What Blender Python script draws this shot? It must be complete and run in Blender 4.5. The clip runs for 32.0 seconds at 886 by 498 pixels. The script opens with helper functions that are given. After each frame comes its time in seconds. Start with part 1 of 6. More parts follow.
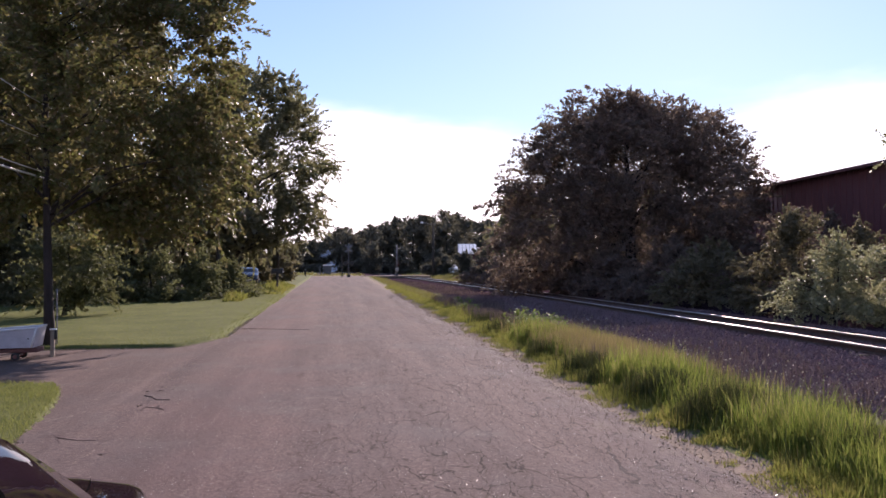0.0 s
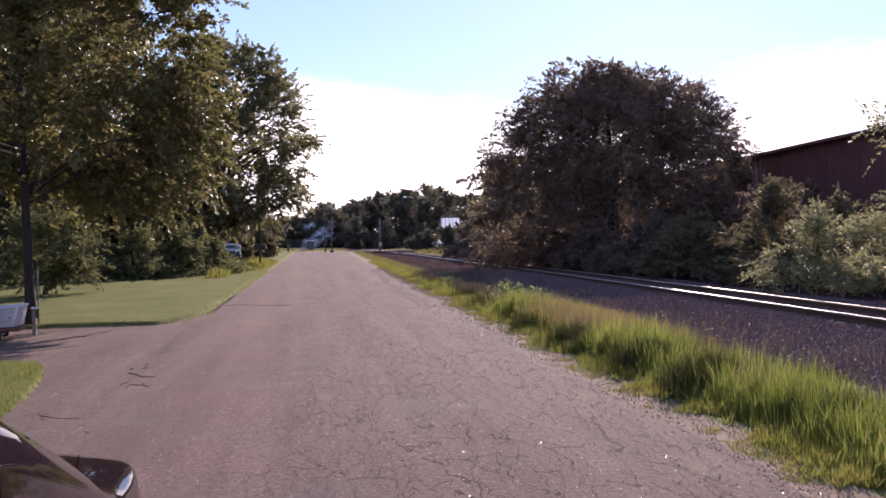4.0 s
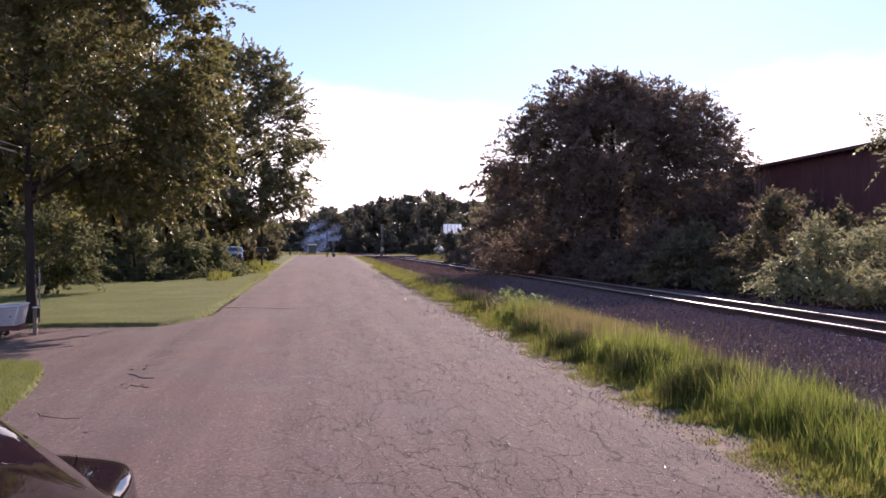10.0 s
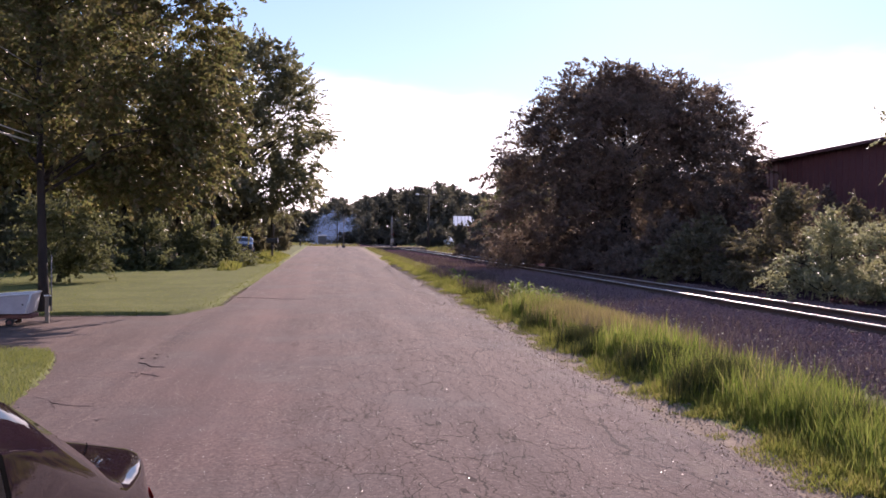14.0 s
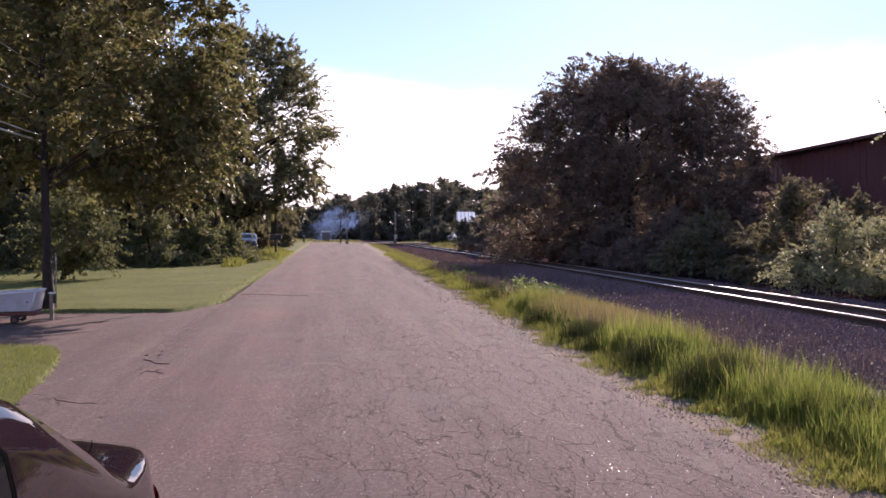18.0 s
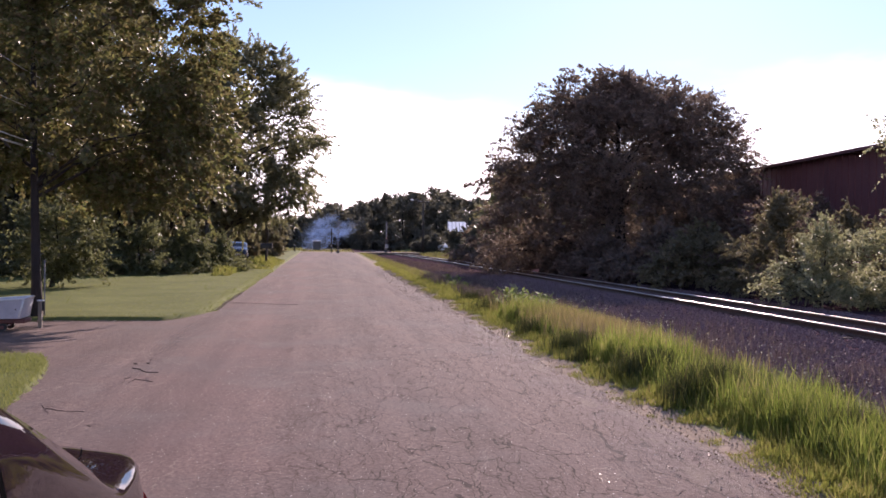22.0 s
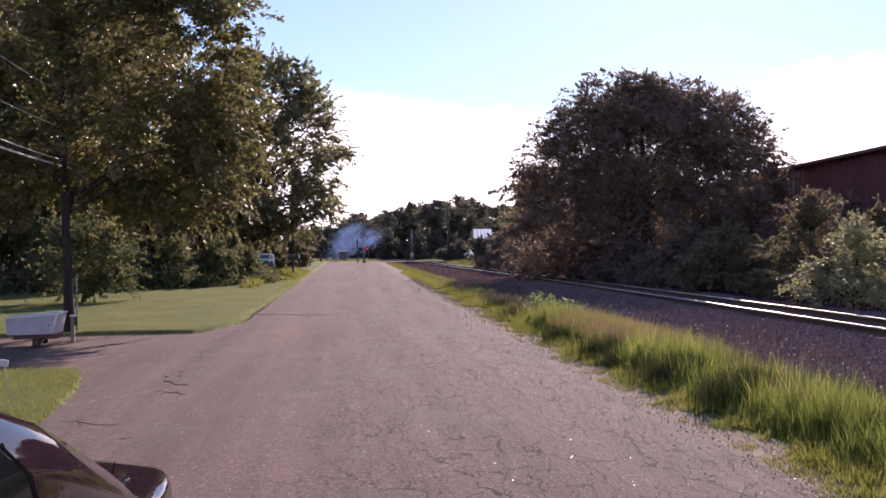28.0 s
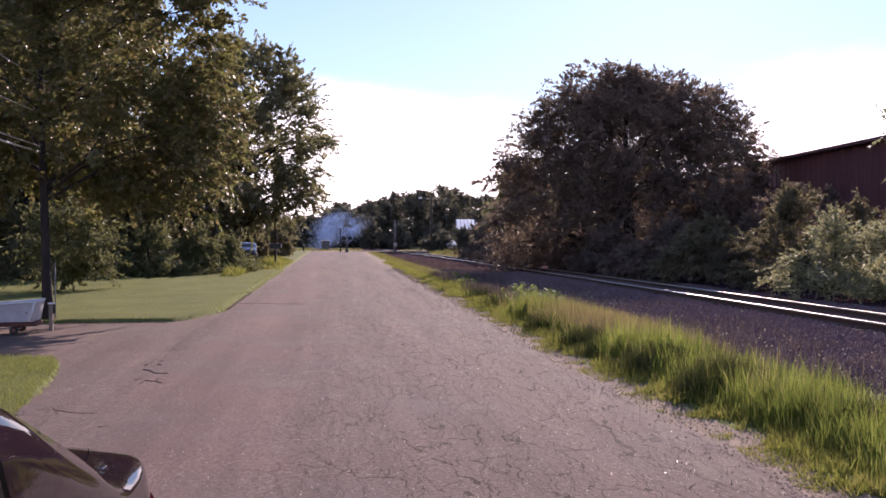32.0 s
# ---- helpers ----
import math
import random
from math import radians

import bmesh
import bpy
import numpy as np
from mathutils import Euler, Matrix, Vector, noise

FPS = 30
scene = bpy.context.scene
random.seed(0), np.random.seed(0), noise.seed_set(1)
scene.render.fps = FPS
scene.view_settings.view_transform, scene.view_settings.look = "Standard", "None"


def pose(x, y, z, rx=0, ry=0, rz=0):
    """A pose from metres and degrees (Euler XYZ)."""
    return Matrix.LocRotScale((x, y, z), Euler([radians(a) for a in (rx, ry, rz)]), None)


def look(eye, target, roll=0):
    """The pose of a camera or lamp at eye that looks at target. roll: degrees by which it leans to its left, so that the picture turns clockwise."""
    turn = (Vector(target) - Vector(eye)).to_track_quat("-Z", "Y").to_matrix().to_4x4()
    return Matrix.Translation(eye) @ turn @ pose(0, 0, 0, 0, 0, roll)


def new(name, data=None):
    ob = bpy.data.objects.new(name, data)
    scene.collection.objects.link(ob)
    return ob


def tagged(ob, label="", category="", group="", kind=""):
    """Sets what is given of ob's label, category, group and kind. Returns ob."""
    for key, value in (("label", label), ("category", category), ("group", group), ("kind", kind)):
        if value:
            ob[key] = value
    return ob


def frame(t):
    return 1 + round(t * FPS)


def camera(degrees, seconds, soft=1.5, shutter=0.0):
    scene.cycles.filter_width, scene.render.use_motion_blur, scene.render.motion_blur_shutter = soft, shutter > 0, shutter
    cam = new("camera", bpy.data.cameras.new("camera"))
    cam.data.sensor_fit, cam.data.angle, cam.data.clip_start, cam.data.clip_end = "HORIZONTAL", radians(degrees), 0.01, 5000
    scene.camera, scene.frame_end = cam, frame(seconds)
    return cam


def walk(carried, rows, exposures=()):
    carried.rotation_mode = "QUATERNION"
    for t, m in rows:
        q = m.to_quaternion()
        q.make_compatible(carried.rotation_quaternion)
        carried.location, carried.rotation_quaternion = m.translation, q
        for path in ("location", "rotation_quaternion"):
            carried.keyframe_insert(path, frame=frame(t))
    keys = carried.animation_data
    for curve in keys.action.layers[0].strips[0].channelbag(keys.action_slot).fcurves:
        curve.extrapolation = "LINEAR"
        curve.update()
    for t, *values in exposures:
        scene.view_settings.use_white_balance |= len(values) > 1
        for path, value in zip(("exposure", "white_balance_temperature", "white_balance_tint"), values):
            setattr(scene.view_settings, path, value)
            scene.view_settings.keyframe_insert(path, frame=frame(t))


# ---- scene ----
# ---------------- camera and its walk ----------------
cam = camera(58.5, 32.0, soft=1.6)
PATH = [
    (0.0, 0.0046, -0.0021, 1.7550, -7.699, 0.975, 0.352),
    (0.5, 0.0065, -0.0061, 1.7530, -7.844, 1.298, 1.262),
    (1.0, 0.0043, -0.0084, 1.7494, -8.409, 1.345, 1.526),
    (1.5, -0.0038, -0.0092, 1.7494, -8.760, 0.870, -0.392),
    (2.0, -0.0034, -0.0054, 1.7501, -8.996, 0.121, -0.914),
    (2.5, -0.0046, -0.0037, 1.7493, -9.010, -0.210, -0.291),
    (4.5, -0.0052, -0.0019, 1.7482, -8.892, -1.004, 1.029),
    (5.0, -0.0022, -0.0014, 1.7474, -9.110, -1.040, 0.624),
    (5.5, -0.0006, -0.0034, 1.7475, -9.364, -1.484, 1.049),
    (6.0, -0.0011, -0.0023, 1.7467, -9.419, -1.751, 0.254),
    (6.5, -0.0030, -0.0031, 1.7470, -9.507, -1.636, 0.691),
    (7.0, -0.0026, -0.0031, 1.7501, -9.380, -1.489, 0.288),
    (7.5, -0.0056, -0.0035, 1.7489, -8.788, -1.085, -0.164),
    (8.0, -0.0036, 0.0001, 1.7514, -8.401, -0.834, 0.125),
    (8.5, -0.0027, -0.0010, 1.7503, -8.399, -0.637, -0.027),
    (9.0, -0.0017, -0.0036, 1.7504, -8.667, -0.564, -0.083),
    (9.5, -0.0033, -0.0034, 1.7522, -8.815, -0.614, -0.079),
    (10.0, -0.0046, -0.0050, 1.7486, -8.770, -0.468, 0.049),
    (10.5, -0.0044, -0.0050, 1.7491, -8.481, -0.554, -0.083),
    (11.0, -0.0051, -0.0012, 1.7510, -7.851, -0.817, -0.392),
    (11.5, -0.0025, -0.0011, 1.7501, -7.368, -0.676, -0.585),
    (12.0, 0.0032, -0.0003, 1.7521, -7.401, -0.667, 0.529),
    (12.5, 0.0021, -0.0001, 1.7499, -7.672, -0.836, 0.407),
    (13.0, 0.0000, 0.0000, 1.7500, -7.889, -0.941, 0.000),
    (13.5, -0.0010, -0.0010, 1.7484, -7.946, -0.925, -0.056),
    (14.0, -0.0025, 0.0009, 1.7482, -8.053, -1.058, -0.412),
    (14.5, -0.0022, 0.0007, 1.7501, -7.907, -1.039, -0.564),
    (16.5, -0.0019, 0.0028, 1.7494, -8.073, -1.332, -0.094),
    (17.0, -0.0006, 0.0042, 1.7501, -7.944, -1.421, -0.048),
    (17.5, -0.0018, 0.0064, 1.7523, -7.862, -1.451, -0.034),
    (18.0, -0.0031, 0.0058, 1.7518, -7.808, -1.366, -0.185),
    (18.5, -0.0025, 0.0036, 1.7493, -8.003, -1.367, -0.004),
    (19.0, -0.0043, 0.0034, 1.7481, -8.127, -1.275, -0.061),
    (19.5, -0.0074, 0.0019, 1.7501, -8.132, -1.053, -0.273),
    (20.0, -0.0072, -0.0000, 1.7497, -8.212, -1.118, -0.226),
    (20.5, -0.0076, 0.0004, 1.7506, -8.168, -0.996, -0.148),
    (21.0, -0.0064, -0.0014, 1.7483, -8.352, -0.899, -0.244),
    (21.5, -0.0076, -0.0031, 1.7472, -8.461, -0.745, -0.272),
    (22.0, -0.0110, -0.0028, 1.7471, -8.462, -0.644, -0.554),
    (22.5, -0.0142, -0.0025, 1.7484, -8.424, -0.421, -0.431),
    (23.0, -0.0126, -0.0036, 1.7505, -7.978, -0.505, -0.518),
    (23.5, -0.0126, -0.0022, 1.7487, -7.096, -0.321, -0.032),
    (24.0, -0.0098, 0.0001, 1.7510, -6.357, -0.329, 0.080),
    (24.5, -0.0071, 0.0002, 1.7502, -5.490, -0.559, 0.240),
    (25.0, -0.0016, -0.0003, 1.7545, -5.327, -0.444, 0.310),
    (25.5, 0.0002, 0.0012, 1.7532, -5.524, -0.375, 1.539),
    (27.5, -0.0036, -0.0000, 1.7518, -6.174, -0.306, 0.716),
    (28.0, -0.0072, -0.0007, 1.7493, -6.614, -0.080, 0.684),
    (28.5, -0.0074, -0.0018, 1.7499, -6.947, -0.158, 0.722),
    (29.0, -0.0106, -0.0030, 1.7494, -7.366, -0.007, 1.287),
    (29.5, -0.0106, -0.0017, 1.7482, -7.654, -0.148, 1.632),
    (30.0, -0.0150, -0.0012, 1.7481, -7.443, -0.518, 1.470),
    (30.5, -0.0139, -0.0017, 1.7514, -7.567, -0.325, 1.294),
    (31.0, -0.0133, -0.0025, 1.7486, -7.543, -0.299, 1.254),
    (31.5, -0.0000, -0.0010, 1.7472, -7.571, -0.645, 1.422),
    (32.0, 0.0124, -0.0006, 1.7427, -7.825, -0.804, 0.262),
]
walk(cam, [(t, pose(x, y, z, 90 + pitch, roll, yaw)) for t, x, y, z, yaw, pitch, roll in PATH],
     [(0.0, 0.68, 6700, 31), (2.5, 0.75, 6750, 32), (5.0, 0.88, 6850, 35), (32.0, 0.88, 6850, 35)])

# ---------------- world and sun ----------------
SUN_ELEV, SUN_AZ = 27.0, 24.5          # degrees above the horizon, degrees right of the road
world = bpy.data.worlds.new("world")
scene.world = world
world.use_nodes = True
wn, wl = world.node_tree.nodes, world.node_tree.links
sky = wn.new("ShaderNodeTexSky")
sky.sky_type = 'NISHITA'
sky.sun_disc = False
sky.sun_elevation = radians(SUN_ELEV)
sky.sun_rotation = radians(SUN_AZ)
sky.air_density, sky.dust_density, sky.ozone_density = 1.0, 0.1, 1.6
bw = wn.new("ShaderNodeRGBToBW")                # thin haze evens out the glare round the sun
wl.new(sky.outputs[0], bw.inputs[0])
low = wn.new("ShaderNodeMath")
low.operation = 'ADD'
low.inputs[1].default_value = 12.0
wl.new(bw.outputs[0], low.inputs[0])
ratio = wn.new("ShaderNodeMath")
ratio.operation = 'DIVIDE'
ratio.inputs[0].default_value = 10.3
wl.new(low.outputs[0], ratio.inputs[1])
even = wn.new("ShaderNodeVectorMath")
even.operation = 'SCALE'
wl.new(sky.outputs[0], even.inputs[0])
wl.new(ratio.outputs[0], even.inputs["Scale"])
clear = wn.new("ShaderNodeVectorMath")          # clear late-summer air: a deeper blue than the model's
clear.operation = 'MULTIPLY'
clear.inputs[1].default_value = (0.85, 0.97, 1.04)
wl.new(even.outputs[0], clear.inputs[0])
# a white bank of high cloud and haze stands low over the horizon; all round, unseen parts too, it is brightened as fill
# light
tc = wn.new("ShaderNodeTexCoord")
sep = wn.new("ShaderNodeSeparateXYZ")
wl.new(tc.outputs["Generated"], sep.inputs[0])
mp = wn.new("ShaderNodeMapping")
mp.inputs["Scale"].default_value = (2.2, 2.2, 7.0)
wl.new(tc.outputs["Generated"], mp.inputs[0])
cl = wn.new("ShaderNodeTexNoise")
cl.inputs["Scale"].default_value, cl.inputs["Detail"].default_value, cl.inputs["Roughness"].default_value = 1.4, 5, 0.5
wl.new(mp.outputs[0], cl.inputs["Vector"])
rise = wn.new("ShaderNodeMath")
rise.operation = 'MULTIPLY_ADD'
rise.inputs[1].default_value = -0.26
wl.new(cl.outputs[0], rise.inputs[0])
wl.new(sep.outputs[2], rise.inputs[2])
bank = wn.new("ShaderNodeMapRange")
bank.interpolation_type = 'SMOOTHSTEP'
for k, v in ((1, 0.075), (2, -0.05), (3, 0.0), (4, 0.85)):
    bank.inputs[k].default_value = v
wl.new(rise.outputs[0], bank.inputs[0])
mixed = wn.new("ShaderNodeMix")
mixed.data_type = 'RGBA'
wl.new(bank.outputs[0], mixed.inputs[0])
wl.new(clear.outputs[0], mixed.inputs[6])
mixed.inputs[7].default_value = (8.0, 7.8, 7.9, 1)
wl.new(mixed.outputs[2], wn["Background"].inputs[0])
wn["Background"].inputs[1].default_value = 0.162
sun = new("sun", bpy.data.lights.new("sun", 'SUN'))
sun.data.energy, sun.data.angle, sun.data.color = 4.6, radians(0.6), (1.0, 0.93, 0.82)
az, el = radians(SUN_AZ), radians(SUN_ELEV)
sun.matrix_world = look((0, 0, 60), (-60 * math.sin(az) * math.cos(el), -60 * math.cos(az) * math.cos(el), 60 - 60 * math.sin(el)))


# ---------------- materials ----------------
def nodes_of(name):
    m = bpy.data.materials.new(name)
    m.use_nodes = True
    return m, m.node_tree.nodes, m.node_tree.links, m.node_tree.nodes["Principled BSDF"]


def ramp(n, l, fac, stops):
    r = n.new("ShaderNodeValToRGB")
    e = r.color_ramp.elements
    while len(e) < len(stops):
        e.new(0.5)
    for k, (p, c) in zip(e, stops):
        k.position, k.color = p, (*c, 1)
    l.new(fac, r.inputs[0])
    return r.outputs[0]


def noise_tex(n, l, scale, detail=4, rough=0.55, coords="Object", stretch=None):
    c = n.new("ShaderNodeTexCoord").outputs[coords]
    if stretch:
        mp = n.new("ShaderNodeMapping")
        mp.inputs["Scale"].default_value = stretch
        l.new(c, mp.inputs[0])
        c = mp.outputs[0]
    t = n.new("ShaderNodeTexNoise")
    t.inputs["Scale"].default_value, t.inputs["Detail"].default_value, t.inputs["Roughness"].default_value = scale, detail, rough
    l.new(c, t.inputs["Vector"])
    return t.outputs[0]


def mix_col(n, l, fac, a, b, mode='MIX'):
    m = n.new("ShaderNodeMix")
    m.data_type, m.blend_type = 'RGBA', mode
    for sock, val in ((m.inputs[0], fac), (m.inputs[6], a), (m.inputs[7], b)):
        if isinstance(val, (int, float)):
            sock.default_value = val
        elif isinstance(val, tuple):
            sock.default_value = (*val, 1)
        else:
            l.new(val, sock)
    return m.outputs[2]


def maths(n, l, op, a, b=0.0):
    m = n.new("ShaderNodeMath")
    m.operation = op
    for sock, val in ((m.inputs[0], a), (m.inputs[1], b)):
        if isinstance(val, (int, float)):
            sock.default_value = val
        else:
            l.new(val, sock)
    return m.outputs[0]


def bump(n, l, p, height, strength=0.5, dist=0.02):
    b = n.new("ShaderNodeBump")
    b.inputs["Strength"].default_value, b.inputs["Distance"].default_value = strength, dist
    l.new(height, b.inputs["Height"])
    l.new(b.outputs[0], p.inputs["Normal"])


def simple(name, dark, light, scale=8.0, rough=0.7, metal=0.0, relief=0.3, depth=0.01, spec=0.5, stretch=None):
    """A worn surface: colour varied at two scales, with fine relief."""
    m, n, l, p = nodes_of(name)
    a = noise_tex(n, l, scale, 5, 0.6, stretch=stretch)
    b = noise_tex(n, l, scale * 9, 3, 0.6, stretch=stretch)
    f = maths(n, l, 'ADD', maths(n, l, 'MULTIPLY', a, 0.65), maths(n, l, 'MULTIPLY', b, 0.35))
    l.new(ramp(n, l, f, [(0.32, dark), (0.68, light)]), p.inputs["Base Color"])
    p.inputs["Roughness"].default_value, p.inputs["Metallic"].default_value = rough, metal
    p.inputs["Specular IOR Level"].default_value = spec
    bump(n, l, p, f, relief, depth)
    return m


def leafy(name, cols, see_through=0.35, rough=0.6, patch=0.35, glow=0.5, gloss=0.15):
    """Leaves and blades: colour by piece and by patch, letting sunlight through."""
    m, n, l, p = nodes_of(name)
    g = n.new("ShaderNodeNewGeometry")
    big = noise_tex(n, l, patch, 2, 0.5)
    f = maths(n, l, 'ADD', maths(n, l, 'MULTIPLY', g.outputs["Random Per Island"], 0.55), maths(n, l, 'MULTIPLY', big, 0.5))
    c = ramp(n, l, f, [(0.1 + 0.8 * i / (len(cols) - 1), k) for i, k in enumerate(cols)])
    l.new(c, p.inputs["Base Color"])
    p.inputs["Roughness"].default_value = rough
    p.inputs["Specular IOR Level"].default_value = gloss
    tr = n.new("ShaderNodeBsdfTranslucent")
    l.new(mix_col(n, l, glow, c, (0.30, 0.31, 0.07), 'MIX'), tr.inputs[0])
    mx = n.new("ShaderNodeMixShader")
    mx.inputs[0].default_value = see_through
    l.new(p.outputs[0], mx.inputs[1])
    l.new(tr.outputs[0], mx.inputs[2])
    l.new(mx.outputs[0], n["Material Output"].inputs[0])
    return m


def asphalt_material():
    m, n, l, p = nodes_of("asphalt")
    fine = noise_tex(n, l, 140, 3, 0.7)
    mid = noise_tex(n, l, 1.1, 5, 0.6)
    long = noise_tex(n, l, 0.5, 4, 0.6, stretch=(2.2, 0.25, 1))
    base = ramp(n, l, mid, [(0.3, (0.16, 0.104, 0.090)), (0.7, (0.245, 0.163, 0.140))])
    base = mix_col(n, l, maths(n, l, 'MULTIPLY', long, 0.55), base, (0.245, 0.172, 0.150))
    base = mix_col(n, l, 0.5, base, ramp(n, l, fine, [(0.3, (0.07, 0.046, 0.040)), (0.55, (0.19, 0.13, 0.113)), (0.75, (0.40, 0.29, 0.25))]))
    coarse = noise_tex(n, l, 26, 6, 0.85)
    base = mix_col(n, l, 0.64, base, ramp(n, l, coarse, [(0.34, (0.075, 0.05, 0.045)), (0.5, (0.20, 0.138, 0.122)), (0.64, (0.34, 0.245, 0.215))]))
    pores = ramp(n, l, noise_tex(n, l, 60, 2, 0.6), [(0.30, (1, 1, 1)), (0.40, (0, 0, 0))])
    base = mix_col(n, l, maths(n, l, 'MULTIPLY', pores, 0.6), base, (0.045, 0.03, 0.028))
    # alligator cracks, denser where the ground below is soft
    tc = n.new("ShaderNodeTexCoord").outputs["Object"]
    wob = n.new("ShaderNodeTexNoise")
    wob.inputs["Scale"].default_value = 3.0
    l.new(tc, wob.inputs["Vector"])
    wv = n.new("ShaderNodeVectorMath")
    wv.operation = 'MULTIPLY_ADD'
    l.new(wob.outputs["Color"], wv.inputs[0])
    wv.inputs[1].default_value = (0.26, 0.3, 0)
    l.new(tc, wv.inputs[2])
    sep = n.new("ShaderNodeSeparateXYZ")
    l.new(tc, sep.inputs[0])
    worn = ramp(n, l, maths(n, l, 'MULTIPLY', maths(n, l, 'ADD', sep.outputs[0], 1.5), 0.4), [(0.15, (0.10, 0.10, 0.10)), (0.75, (1, 1, 1))])
    mp = n.new("ShaderNodeMapping")
    mp.inputs["Scale"].default_value = (1.0, 0.2, 1.0)
    l.new(wv.outputs[0], mp.inputs[0])
    jag = n.new("ShaderNodeTexNoise")
    jag.inputs["Scale"].default_value, jag.inputs["Detail"].default_value = 9.0, 4
    l.new(tc, jag.inputs["Vector"])
    jv = n.new("ShaderNodeVectorMath")
    jv.operation = 'MULTIPLY_ADD'
    l.new(jag.outputs["Color"], jv.inputs[0])
    jv.inputs[1].default_value = (0.07, 0.05, 0)
    l.new(mp.outputs[0], jv.inputs[2])
    heights = None
    for size, width, seed in ((6.8, 0.016, 0.42), (3.0, 0.0065, 0.40)):
        v = n.new("ShaderNodeTexVoronoi")
        v.feature = 'DISTANCE_TO_EDGE'
        v.inputs["Scale"].default_value = size
        l.new(jv.outputs[0], v.inputs["Vector"])
        crack = maths(n, l, 'LESS_THAN', v.outputs["Distance"], width)
        where = noise_tex(n, l, 0.6 * size / 2, 5, 0.7)
        crack = maths(n, l, 'MULTIPLY', crack, maths(n, l, 'GREATER_THAN', where, seed))
        crack = maths(n, l, 'MULTIPLY', crack, worn)
        base = mix_col(n, l, maths(n, l, 'MULTIPLY', crack, 0.72), base, (0.03, 0.02, 0.019))
        heights = crack if heights is None else maths(n, l, 'MAXIMUM', heights, crack)
    v = n.new("ShaderNodeTexVoronoi")
    v.inputs["Scale"].default_value = 38
    l.new(tc, v.inputs["Vector"])
    chip = maths(n, l, 'LESS_THAN', v.outputs["Distance"], 0.22)
    base = mix_col(n, l, maths(n, l, 'MULTIPLY', chip, maths(n, l, 'GREATER_THAN', noise_tex(n, l, 16, 2, 0.5), 0.60)), base, (0.42, 0.34, 0.31))
    # redder band left of centre: reddish asphalt, with lens flare partly put into the colour
    redder = ramp(n, l, maths(n, l, 'ADD', maths(n, l, 'MULTIPLY', maths(n, l, 'ABSOLUTE', maths(n, l, 'ADD', sep.outputs[0], 1.3)), -0.2), noise_tex(n, l, 0.55, 5, 0.65)), [(0.25, (0, 0, 0)), (0.6, (1, 1, 1))])
    base = mix_col(n, l, maths(n, l, 'MULTIPLY', redder, 0.3), base, (0.27, 0.15, 0.135))
    # fine cracks filled with pale dust, and long streaks worn by tyres
    v = n.new("ShaderNodeTexVoronoi")
    v.feature = 'DISTANCE_TO_EDGE'
    v.inputs["Scale"].default_value = 2.1
    sh = n.new("ShaderNodeVectorMath")
    sh.inputs[1].default_value = (7.3, 2.1, 0)
    l.new(jv.outputs[0], sh.inputs[0])
    l.new(sh.outputs[0], v.inputs["Vector"])
    pale = maths(n, l, 'MULTIPLY', maths(n, l, 'LESS_THAN', v.outputs["Distance"], 0.0032), maths(n, l, 'GREATER_THAN', noise_tex(n, l, 0.9, 4, 0.7), 0.5))
    base = mix_col(n, l, maths(n, l, 'MULTIPLY', pale, 0.4), base, (0.42, 0.33, 0.28))
    tyre = noise_tex(n, l, 1.6, 4, 0.6, stretch=(1.0, 0.06, 1))
    base = mix_col(n, l, 0.5, base, ramp(n, l, tyre, [(0.35, (0.62, 0.62, 0.64)), (0.65, (1.25, 1.22, 1.2))]), 'MULTIPLY')
    grey = ramp(n, l, noise_tex(n, l, 0.35, 4, 0.6), [(0.45, (0, 0, 0)), (0.62, (1, 1, 1))])
    base = mix_col(n, l, maths(n, l, 'MULTIPLY', grey, 0.4), base, (0.165, 0.135, 0.13))
    # dusty pale patches
    dust = noise_tex(n, l, 0.7, 5, 0.7)
    base = mix_col(n, l, maths(n, l, 'MULTIPLY', ramp(n, l, dust, [(0.55, (0, 0, 0)), (0.8, (1, 1, 1))]), 0.25), base, (0.34, 0.30, 0.26))
    # sand washed onto the right-hand edge
    side = maths(n, l, 'MULTIPLY', maths(n, l, 'SUBTRACT', sep.outputs[0], 2.2), 0.6)
    ragged = noise_tex(n, l, 2.6, 6, 0.7, stretch=(1, 0.45, 1))
    sand = ramp(n, l, maths(n, l, 'ADD', side, maths(n, l, 'MULTIPLY', maths(n, l, 'SUBTRACT', ragged, 0.5), 2.2)), [(0.42, (0, 0, 0)), (0.8, (1, 1, 1))])
    base = mix_col(n, l, maths(n, l, 'MULTIPLY', sand, 0.6), base, ramp(n, l, fine, [(0.3, (0.15, 0.115, 0.095)), (0.7, (0.42, 0.32, 0.25))]))
    base = mix_col(n, l, 1.0, base, (0.71, 0.745, 0.755), 'MULTIPLY')
    l.new(base, p.inputs["Base Color"])
    p.inputs["Roughness"].default_value = 0.9
    p.inputs["Specular IOR Level"].default_value = 0.12
    h = maths(n, l, 'ADD', maths(n, l, 'MULTIPLY', fine, 0.5), maths(n, l, 'MULTIPLY', coarse, 0.9))
    h = maths(n, l, 'SUBTRACT', h, maths(n, l, 'MULTIPLY', heights, 1.2))
    bump(n, l, p, h, 0.7, 0.012)
    return m


